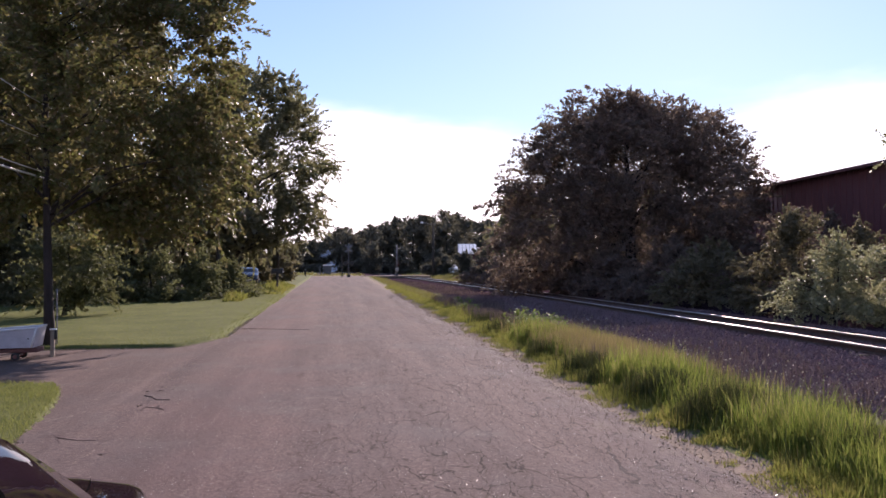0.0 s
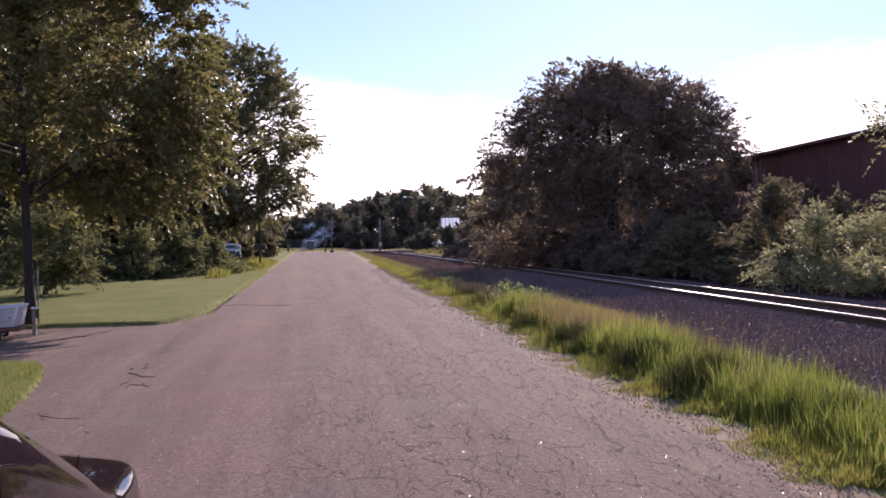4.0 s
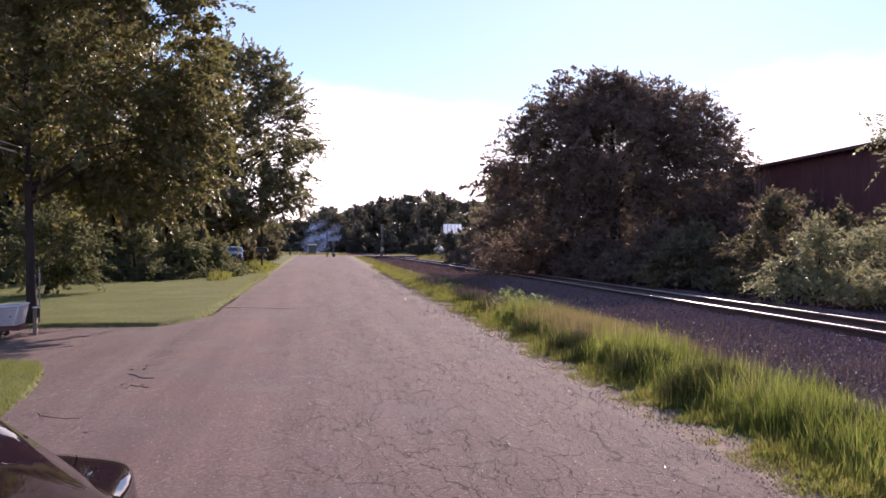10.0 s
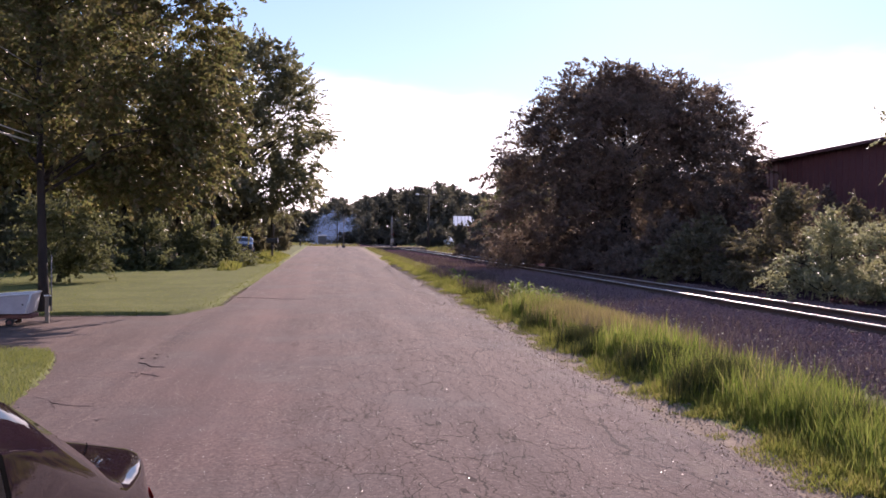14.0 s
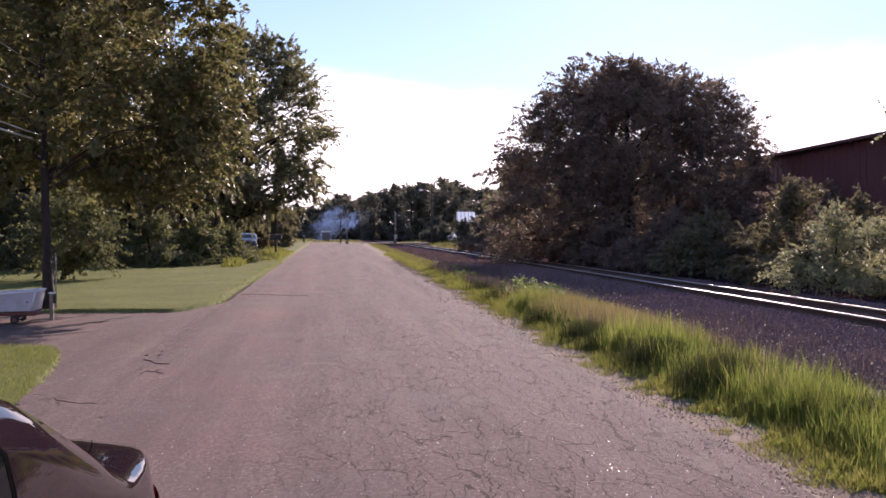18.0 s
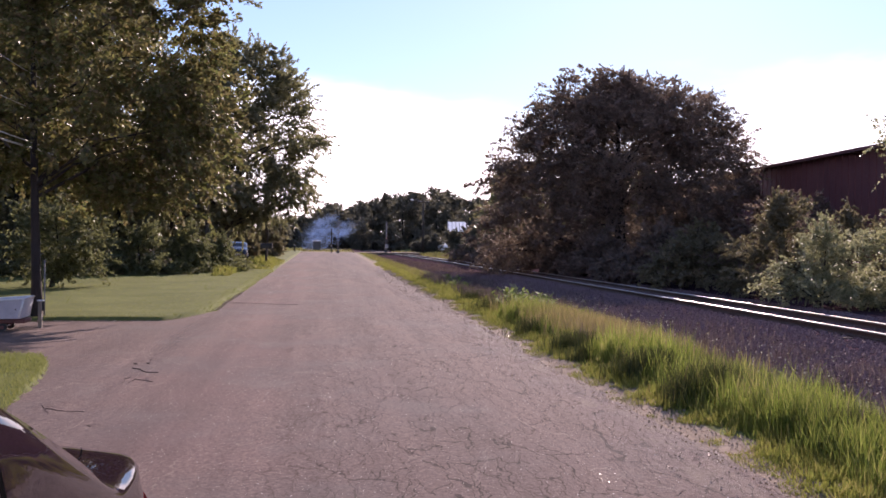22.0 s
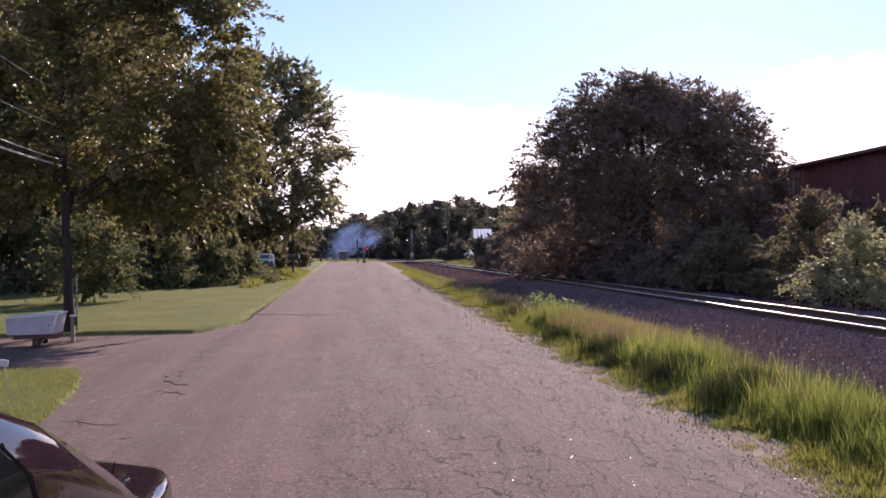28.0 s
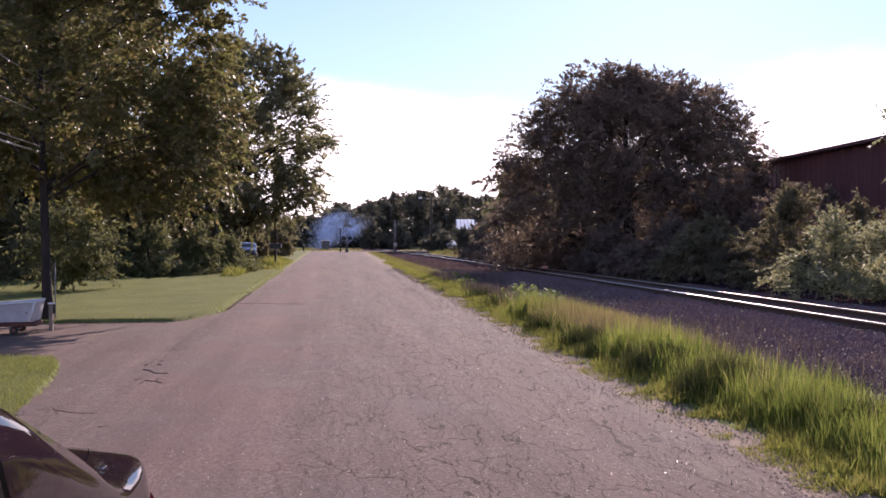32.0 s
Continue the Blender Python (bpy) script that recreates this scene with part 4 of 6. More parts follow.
    # big round group across the track
    b = dome(r, 10.2, 6.0, 12.8, 330, (0.6, 1.5), inner=0.45) + [(k, -2.0, z, 1.6) for k in (-4, -1.5, 1, 3.5) for z in (1.5, 3.2, 5)] + [(-2.2, 0, 11.8, 0.9), (-0.8, 0, 11.9, 0.8), (-3.8, 0, 10.9, 0.9), (-1.3, 0, 11.5, 0.9), (-2.8, 0, 11.0, 1.0), (2.6, 0, 11.1, 0.9), (0.6, 0, 11.2, 0.9), (5.6, 0, 10.5, 1.2), (7.0, 0, 9.3, 1.2), (7.7, 0, 8.2, 1.1), (8.2, 0, 7.2, 1.0), (6.4, 0.5, 9.9, 1.0), (8.9, 0, 6.6, 0.7), (8.9, 0, 5.7, 0.8), (9.1, 0, 4.6, 0.9)] + [(-6.3, 0, 6.3, 1.3), (-7.4, 0, 5.0, 1.3), (-7.6, 0, 3.0, 1.4), (7.6, 0, 5.6, 1.3), (8.2, 0, 6.0, 0.8), (6.0, 0, 8.2, 1.2), (4.7, 0, 10.0, 1.3), (7.3, 0, 6.6, 1.2), (7.1, 0, 7.9, 1.2), (8.2, 0, 6.5, 0.9), (8.4, 0, 5.3, 1.0), (5.9, 0, 9.3, 1.2), (2.0, 0, 11.4, 1.1), (5.2, 0, 10.2, 1.1), (6.9, 0, 8.7, 1.0), (3.3, 0, 10.8, 1.2), (-4.6, 0, 10.0, 1.3), (-3.2, 0, 10.9, 1.2), (-5.9, 0, 8.6, 1.3), (-7.4, 0, 6.6, 1.1)] + [(6.4, 0, z, 1.7) for z in (1.5, 3.2, 5, 6.8, 8.4)] + [(8.0, 0.5, z, 1.25) for z in (1.2, 2.8, 4.3, 5.6, 7.0)] + [(4.6, 0, 9.8, 1.5), (5.6, 0, 9.4, 1.3), (3.2, 0, 11.0, 1.3)] + [(k, 1.0, z, 2.1) for k in (-5.5, -2.8, 0, 2.8, 5.5) for z in (1.8, 4.2, 6.6)] + [(k, 1.0, 9.0, 1.9) for k in (-2.5, 0, 2.8)] + [(k, -1.6, z, 1.5) for k in (-3.6, -1.2, 1.2, 3.6) for z in (4.6, 6.4, 8.2, 9.6)] + [(k, 0.6, z, 1.9) for k in (-1.2, 1, 3) for z in (7, 8.4, 9.8)]
    tree("broad_tree", 18.0, 47, 0.05, 12.7, b, 215000, 0.185, LEAF_RIGHT, 0.4, 0.08, 8, "broad round dark tree group across the railway track", limbs=20, sprays=420, shell=0.3, reach=0.75)
    # bushes along the far side of the track
    for i, (x, y, w, h, leaf, n, lab) in enumerate((
            (16.0, 23.6, 1.9, 2.8, LEAF_SILVER, 17000, "sunlit silvery willow bush beside the track"),
            (18.3, 22.6, 1.9, 3.3, LEAF_SILVER, 17000, "tall silvery willow bush beside the track"),
            (17.2, 28.2, 2.0, 3.9, LEAF_OLIVE, 15000, "olive green bush beside the track"),
            (20.4, 28.6, 2.2, 3.4, LEAF_OLIVE, 15000, "olive green bush beside the track"),
            (22.4, 25.0, 2.2, 3.4, LEAF_OLIVE, 12000, "olive green bush beside the track"),
            (16.3, 33.0, 2.2, 3.0, LEAF_OLIVE, 11000, "shaded olive bush under the trees"),
            (16.4, 36.5, 2.4, 3.0, LEAF_RIGHT, 11000, "dark bush under the trees"),
            (15.2, 42.5, 2.2, 2.4, LEAF_RIGHT, 9000, "dark bush under the trees"),
            (20.5, 33.0, 2.6, 4.6, LEAF_RIGHT, 13000, "dark bush under the trees"),
            (13.4, 52.0, 2.2, 2.6, LEAF_RIGHT, 8000, "dark bush under the trees"),
            (13.5, 57.0, 1.6, 2.0, LEAF_RIGHT, 6000, "dark bush at the edge of the trees"),
            (13.4, 63.0, 1.8, 2.2, LEAF_RIGHT, 6000, "dark bush at the edge of the trees"),
            (13.2, 71.0, 2.0, 2.4, LEAF_RIGHT, 6000, "dark bush at the edge of the trees"),
            (17.5, 64.0, 3.0, 4.0, LEAF_RIGHT, 9000, "dark bush at the edge of the trees"),
            (14.4, 46.5, 1.5, 1.7, LEAF_RIGHT, 6000, "dark bush under the trees"),
            (15.0, 38.5, 1.4, 1.6, LEAF_RIGHT, 6000, "dark bush under the trees"),
            (25.5, 38.0, 2.8, 4.6, LEAF_RIGHT, 11000, "dark bush beside the warehouse"))):
        b = dome(r, w * 1.2, w, h, 50, (0.28, 0.62) if h < 4 else (0.35, 0.75), inner=0.3) + [(w * 0.9 * math.cos(a), w * 0.75 * math.sin(a), 0.35 + 0.2 * math.sin(5 * a), 0.5) for a in np.linspace(0, 6, 13)]
        tree("trackside_bush", x, y, 0.0, h, b, n, 0.085 if y < 25 else 0.125 if y < 30 else 0.15, leaf, 0.05, 0.05, 80 + i, lab, "bush", limbs=9, sprays=110 if y < 30 else 50, group="bushes beside the track", shell=0.25, reach=0.6, corners=4 if y < 30 else 3)
    b = [(0.3 * k * math.sin(k), 0.25 * math.cos(2 * k), 2.2 + 0.56 * k, 0.5 - 0.04 * k) for k in range(9)] + [(0.8, 0.3, 4.6, 0.35), (-0.7, 0.1, 5.0, 0.35)]
    tree("sapling", 18.7, 22.6, 0.0, 7.0, b, 1500, 0.09, LEAF_SILVER, 0.05, 0.2, 95, "thin sparse sapling above the willow bushes", limbs=9, sprays=30, shell=0.2)
    # lawn shrub and hedge
    b = shift(oval(r, 1.65, 1.5, 0.35, 2.9, 52, (0.3, 0.55)), 0.2) + [(1.0, -0.3, 0.7, 0.42), (0.5, -0.5, 0.65, 0.4), (-0.8, -0.2, 0.7, 0.45), (1.5, 0, 1.0, 0.4), (1.2, 0.3, 0.6, 0.4)]
    tree("round_shrub", -8.9, 27.7, 0.04, 2.6, b, 16000, 0.10, LEAF_BUSH, 0.09, 0.12, 12, "round green shrub with a short dark trunk on the lawn", "shrub", limbs=10, sprays=60, shell=0.25)
    for i, (x, y, w, h) in enumerate(((-8.4, 37.5, 1.9, 2.7), (-6.5, 39.5, 1.9, 2.7), (-5.2, 41.5, 1.2, 1.8), (-10.8, 36.5, 2.0, 3.0), (-13.4, 35.5, 2.1, 3.3), (-16.2, 34.0, 2.2, 3.4), (-19.5, 32.0, 2.3, 3.4), (-12.0, 40.0, 2.6, 4.2), (-23, 29, 2.6, 4.0), (-26.5, 25, 2.8, 4.4), (-15.5, 38, 2.8, 5.0), (-20, 38, 3, 5.5), (-31, 22, 3, 5), (-24, 48, 3, 4.6), (-30, 56, 3, 5), (-36, 62, 3.4, 5), (-22, 43, 3, 4.8), (-28, 50, 3, 4.6), (-33, 44, 3, 5), (-38, 40, 3, 5))):
        b = dome(r, w, 1.6, h, 34, (0.35, 0.7), inner=0.3) + [(w * 0.85 * math.cos(a), 1.3 * math.sin(a), 0.4 + 0.2 * math.sin(5 * a), 0.55) for a in np.linspace(0, 6, 12)]
        tree("hedge_shrub", x, y, 0.04, h, b, 12000 if i < 5 else 7000, 0.12 if i < 5 else 0.17, LEAF_BUSH if i < 3 else LEAF_DARK, 0.07, 0.05, 20 + i, "dense dark green shrub at the back of the lawn", "shrub", limbs=6, sprays=60 if i < 5 else 30, group="shrubs behind the lawn", shell=0.25, corners=4 if i < 5 else 3)
    # thickets along the road's far left side
    for i, (x, y, w, h) in enumerate(((-7.3, 71, 2.0, 3.4), (-5.4, 76, 1.8, 3.0), (-5.2, 84, 1.6, 3.6), (-8.5, 80, 2.4, 4.6), (-9, 90, 3.0, 6.2), (-7.5, 102, 2.4, 5.0), (-12, 100, 3, 7), (-6.4, 88, 1.6, 3.6), (-6.3, 96, 1.8, 4.4), (-12.5, 74, 3, 5), (17.6, 108, 2.6, 3.3), (21.5, 110, 3.0, 4.4), (24.5, 106, 3, 5.2), (14.9, 119, 2.6, 2.4), (23.8, 117, 2.6, 4.9), (16.4, 118, 1.7, 2.8), (21.5, 116, 2.2, 6.2))):
        b = dome(r, w, w * 0.8, h, 30, (0.4, 0.8), inner=0.3)
        tree("thicket", x, y, 0.0, h, b, 6500, 0.22, LEAF_OLIVE if x < 0 else LEAF_FAR, 0.07, 0.05, 110 + i, "brownish green thicket beside the road", "bush", limbs=5, sprays=50, group="thickets", shell=0.25, corners=3)
    for i in range(17):
        x, y = -34 + 5.2 * i + r.uniform(-1, 1), 150 + r.uniform(-6, 8) - (12 if i > 9 else 0)
        h = r.uniform(4.4, 6.4)
        b = dome(r, 3.2, 2.6, h, 26, (0.7, 1.3), inner=0.3)
        tree("far_bush", x, y, -0.1, h, b, 5000, 0.36, LEAF_FAR, 0.1, 0.05, 240 + i, "distant dull green undergrowth beyond the crossing", "bush", limbs=3, group="far bushes", sprays=30, shell=0.25, corners=3)
    # far trees beyond the crossing
    line = ((-12, 6.0), (-4, 6.6), (-1.5, 7.8), (0.8, 9.6), (5.3, 9.0), (7.6, 9.5), (9.9, 9.8), (11.6, 10.8), (15, 11.9), (20, 12.6), (22.6, 12.6), (25, 11.8), (27, 11), (33, 11))
    far = [(-66 + 7.5 * i + r.uniform(-2, 2), 186 + r.uniform(-8, 20), r.uniform(9, 11.5), 3.9) for i in range(7)]
    for depth, x0, step in ((158, -9, 2.35), (172, -10.5, 3.1)):
        for i in range(19 if depth < 160 else 15):
            x, y = x0 + step * i + r.uniform(-0.5, 0.5), depth + r.uniform(-4, 4)
            top = float(np.interp(x * 160 / y, [k for k, _ in line], [h for _, h in line])) + r.uniform(-0.5, 0.35)
            far.append((x, y, 1.75 + (top - 1.75) * y / 160, 2.7))
    for i, (x, y, h, w) in enumerate(far):
        b = oval(r, w * 1.25, w, -1.5, h, 70, (0.6, 1.25), 0.08)
        tree("far_tree", x, y, -0.1, h, b, 6200, 0.42, LEAF_FAR, 0.25, 0.15, 140 + i, "distant dark tree beyond the crossing", limbs=4, group="far trees", sprays=30, reach=0.7, corners=3)


def broad_weed(x, y, h, seed):
    """A leafy weed: stalks with long pointed leaves."""
    r = np.random.default_rng(seed)
    z = float(ground_height(np.array([x]), np.array([y]))[0])
    t = thing("tall_weed", x, y, z, label="bright green broad-leaved weed in the verge", category="weed", group="tall weeds")
    pts = []
    for k in range(9):
        sx, sy = r.normal(0, 0.12, 2)
        top = Vector((sx * 2, sy * 2, h * r.uniform(0.7, 1.05)))
        bm = tube(bmesh.new(), [(sx * .4, sy * .4, -0.02), (sx, sy, top.z * .5), top], [0.008, 0.006, 0.003], 5)
        part("stalk", bm, WEED_LEAF, t)
        for q in range(16):
            f = r.uniform(0.12, 1)
            o = np.array([sx * (0.4 + 1.6 * f), sy * (0.4 + 1.6 * f), top.z * f])
            a = r.uniform(0, 6.283)
            d = np.array([math.cos(a), math.sin(a), r.uniform(-0.2, 0.9)]) * r.uniform(0.10, 0.22)
            w = np.array([-math.sin(a), math.cos(a), 0]) * r.uniform(0.02, 0.04)
            pts += [o, o + d * .5 - w, o + d - np.array([0, 0, 0.02]), o + d * .5 + w]
    ob = new("foliage", quick_mesh("foliage", np.array(pts), 4, WEED_LEAF))
    ob.parent = t


WEED_LEAF = leafy("weed_leaves", [(0.09, 0.14, 0.04), (0.16, 0.23, 0.06), (0.25, 0.31, 0.11)], 0.45, 0.65, 2.0, 0.25, 0.1)
SEED_WHITE = leafy("pale_seed_heads", [(0.4, 0.36, 0.3), (0.55, 0.5, 0.45), (0.65, 0.62, 0.58)], 0.4)
BALLAST_STONE = simple("crushed_stone", (0.058, 0.038, 0.045), (0.32, 0.215, 0.225), 30.0, 0.85, spec=0.1)
LEAF_OLIVE = leafy("olive_leaves", [(0.13, 0.11, 0.075), (0.19, 0.16, 0.105), (0.27, 0.22, 0.145)], 0.42, 0.55, 0.6, 0.2, 0.25)
LITTER = simple("brown_litter", (0.17, 0.115, 0.075), (0.38, 0.27, 0.18), 9, 0.9, spec=0.05)
GRIT_SAND = simple("pale_gravel", (0.24, 0.18, 0.15), (0.44, 0.35, 0.29), 8, 0.8, spec=0.2)
GRIT = simple("glass_and_quartz_flakes", (0.6, 0.56, 0.52), (0.8, 0.76, 0.72), 30, 0.34, 0.85, relief=0.02)
verge_grass()
lawn()
dry_weeds()
road_grit()
plants()
for i, (x, y, h) in enumerate(((5.0, 19.4, 0.62), (5.35, 20.2, 0.6), (4.75, 20.6, 0.5), (5.6, 19.6, 0.5), (5.2, 21.4, 0.6), (5.75, 20.8, 0.55), (4.6, 18.6, 0.4), (4.5, 26.5, .4), (4.9, 30.5, .45))):
    broad_weed(x, y, h, 300 + i)


# ---------------- the warehouse across the track ----------------
def warehouse():
    w = thing("warehouse", 26.2, 24, 0, -4.5, label="long dark red metal-sided warehouse behind the trackside bushes", category="building")
    # walls and roof below y = 0 are an unseen extension that darkens the car's reflections
    S, L, D, H = -60, 110, 26, 6.55                     # its near and far ends, depth and eaves' height
    for name, dims in (("wall", (0, 0.2, S, L, -0.3, H)), ("wall", (D - 0.2, D, S, L, -0.3, H)), ("wall", (0.2, D - 0.2, S, S + 0.2, -0.3, H)), ("wall", (0.2, D - 0.2, L - 0.2, L, -0.3, H))):
        part(name, box(bmesh.new(), *dims), RUST_WALL, w)
    bm = bmesh.new()
    rings = [[bm.verts.new((x, y, z)) for x, z in ((-0.35, H), (D / 2, H + 1.6), (D + 0.35, H), (D + 0.35, H + 0.12), (D / 2, H + 1.74), (-0.35, H + 0.12))] for y in (S - 0.4, L + 0.4)]
    for k in range(6):
        bm.faces.new((rings[0][k], rings[0][(k + 1) % 6], rings[1][(k + 1) % 6], rings[1][k]))
    bm.faces.new(rings[0][::-1])
    bm.faces.new(rings[1])
    part("roof", bm, RUST_WALL, w, "dark red metal roof")
    part("gutter", box(bmesh.new(), -0.5, -0.36, S - 0.4, L + 0.4, H - 0.06, H + 0.1), RUST_WALL, w)
    bm = bmesh.new()
    box(bm, -0.05, 0, -0.03, 0.03, -0.2, H)
    me = bpy.data.meshes.new("siding_rib")
    bm.to_mesh(me)
    bm.free()
    me.materials.append(RUST_WALL)
    for k in range(110):
        ob = new("siding_rib", me)
        ob.parent = w
        ob.matrix_basis = pose(0, 0.5 + k * 0.6, 0)


warehouse()


# ---------------- the parked car ----------------
def glossy(name, col, rough=0.12, coat=1.0, metal=0.3):
    m, n, l, p = nodes_of(name)
    f = noise_tex(n, l, 6, 4, 0.6)
    l.new(ramp(n, l, f, [(0.3, col), (0.7, tuple(c * 1.35 for c in col))]), p.inputs["Base Color"])
    p.inputs["Roughness"].default_value, p.inputs["Metallic"].default_value = rough + 0.3, metal
    p.inputs["Specular IOR Level"].default_value = 0.0
    p.inputs["Coat Weight"].default_value, p.inputs["Coat Roughness"].default_value = coat, 0.015
    p.inputs["Coat IOR"].default_value = 1.75
    return m


CAR_PAINT = glossy("dark_plum_car_paint", (0.018, 0.010, 0.014), 0.1, 1.0, 0.0)
CAR_GLASS = glossy("tinted_car_glass", (0.008, 0.009, 0.010), 0.0, 0.5, 0.0)
LAMP_RED = glossy("red_lamp_lens", (0.8, 0.04, 0.04), 0.1, 1.0, 0.0)
WHITE_CAR = glossy("white_car_paint", (0.7, 0.7, 0.71), 0.2, 1.0, 0.0)
BLUE_CAR = glossy("silver_blue_car_paint", (0.22, 0.26, 0.33), 0.2, 1.0, 0.3)
SEAL_BLACK = simple("black_seal", (0.004, 0.004, 0.004), (0.01, 0.01, 0.01), 20, 0.8, spec=0.0)
GREY_TRIM = simple("dull_grey_trim", (0.07, 0.065, 0.065), (0.12, 0.115, 0.115), 15, 0.6)
CHROME = simple("wheel_alloy", (0.45, 0.45, 0.46), (0.6, 0.6, 0.61), 15, 0.3, 0.9, relief=0.03)


def lookup(x, table):
    """The table's value at x, its corners rounded off."""
    at, val = [k for k, _ in table], [v for _, v in table]
    soft = 0.012 if x < -0.2 else 0.05
    return float(np.mean(np.interp(x + soft * np.array([-1, -0.5, 0, 0.5, 1]), at, val)))


# along the car from its tail: centre-line height, height of the roof edge, half width
CAR_TOP = [(-0.30, 0.60), (-0.28, 0.78), (-0.24, 0.88), (-0.16, 0.938), (-0.05, 0.952), (0.35, 0.965), (0.5, 1.03), (0.75, 1.20), (1.05, 1.37), (1.3, 1.425), (1.6, 1.44), (2.3, 1.42), (2.7, 1.33), (3.35, 1.00), (4.1, 0.90), (4.32, 0.74), (4.4, 0.5)]
CAR_EDGE = [(-0.30, 0.56), (-0.28, 0.72), (-0.24, 0.84), (-0.16, 0.90), (-0.05, 0.925), (0.25, 0.935), (0.42, 0.945), (0.50, 1.0), (0.59, 1.08), (0.71, 1.17), (0.84, 1.26), (0.98, 1.35), (1.15, 1.40), (1.5, 1.41), (2.3, 1.37), (2.7, 1.27), (3.35, 0.95), (4.1, 0.82), (4.32, 0.68), (4.4, 0.5)]
CAR_WIDE = [(-0.30, 0.30), (-0.27, 0.47), (-0.22, 0.60), (-0.12, 0.70), (0.0, 0.775), (0.12, 0.83), (0.4, 0.885), (2.2, 0.89), (3.6, 0.88), (4.1, 0.80), (4.32, 0.66), (4.4, 0.5)]


def car_section(x):
    """Half a cross-section, from the sill over the shoulder and the pillar to the centre line."""
    w, e, t = lookup(x, CAR_WIDE), lookup(x, CAR_EDGE) + 0.05, lookup(x, CAR_TOP) + 0.05
    belt = min(0.90, e - 0.06)
    rise = e - belt
    q = w * 0.965
    lean = 0.035 + 0.30 * rise
    return [(w * 0.93, 0.22), (w * 0.985, 0.34), (w, 0.52), (w * 0.998, 0.70), (w * 0.985, belt - 0.07), (q, belt), (q - 0.09 * lean, max(belt + rise * 0.38, e - 0.17)),
            (q - 0.17 * lean, max(belt + rise * 0.72, e - 0.09)), (q - 0.45 * lean, max(belt + rise * 0.92, e - 0.035)), (q - lean, e), (min(w * 0.66, q - lean - 0.08), max(t - 0.012, e * 0.3 + t * 0.7 - 0.01)), (w * 0.33, t), (0, t + 0.006)]


def car_patch(car, name, xs, lo, hi, side, material, lift, label="", parent=None, slant=0.0):
    """A panel lying on the car's skin between two rows of the cross-section."""
    bm = bmesh.new()
    rows = []
    for x0 in xs:
        row = []
        steps_n = 8
        for k in range(steps_n + 1):
            x = x0 + slant * k / steps_n
            sec = car_section(x)
            q = lo + (hi - lo) * k / steps_n
            i = min(int(q), len(sec) - 2)
            f = q - i
            yy = sec[i][0] + (sec[i + 1][0] - sec[i][0]) * f
            zz = sec[i][1] + (sec[i + 1][1] - sec[i][1]) * f
            ny, nz = sec[i + 1][1] - sec[i][1], sec[i][0] - sec[i + 1][0]
            ln = math.hypot(ny, nz) or 1
            row.append(bm.verts.new((x, side * (yy + lift * ny / ln), zz + lift * nz / ln)))
        rows.append(row)
    for a, b in zip(rows, rows[1:]):
        for k in range(len(a) - 1):
            q = (a[k], a[k + 1], b[k + 1], b[k])
            bm.faces.new(q if side < 0 else q[::-1])
    return part(name, bm, material, parent or car, label, smooth=True)


def make_wheel(car, x, side, r=0.31):
    w = bmesh.new()
    y = side * 0.80
    bmesh.ops.create_cone(w, cap_ends=True, segments=28, radius1=r, radius2=r, depth=0.2, matrix=Matrix.Translation((x, y, r)) @ Matrix.Rotation(math.pi / 2, 4, 'X'))
    bmesh.ops.bevel(w, geom=[e for e in w.edges if e.is_manifold and e.calc_face_angle() > 1], offset=0.03, segments=2, affect='EDGES')
    tyre = part("wheel", w, BLACK_RUBBER, car, smooth=True)
    w = bmesh.new()
    bmesh.ops.create_cone(w, cap_ends=True, segments=24, radius1=r * 0.66, radius2=r * 0.6, depth=0.05, matrix=Matrix.Translation((x, y + side * 0.09, r)) @ Matrix.Rotation(math.pi / 2 * -side, 4, 'X'))
    part("rim", w, CHROME, tyre)


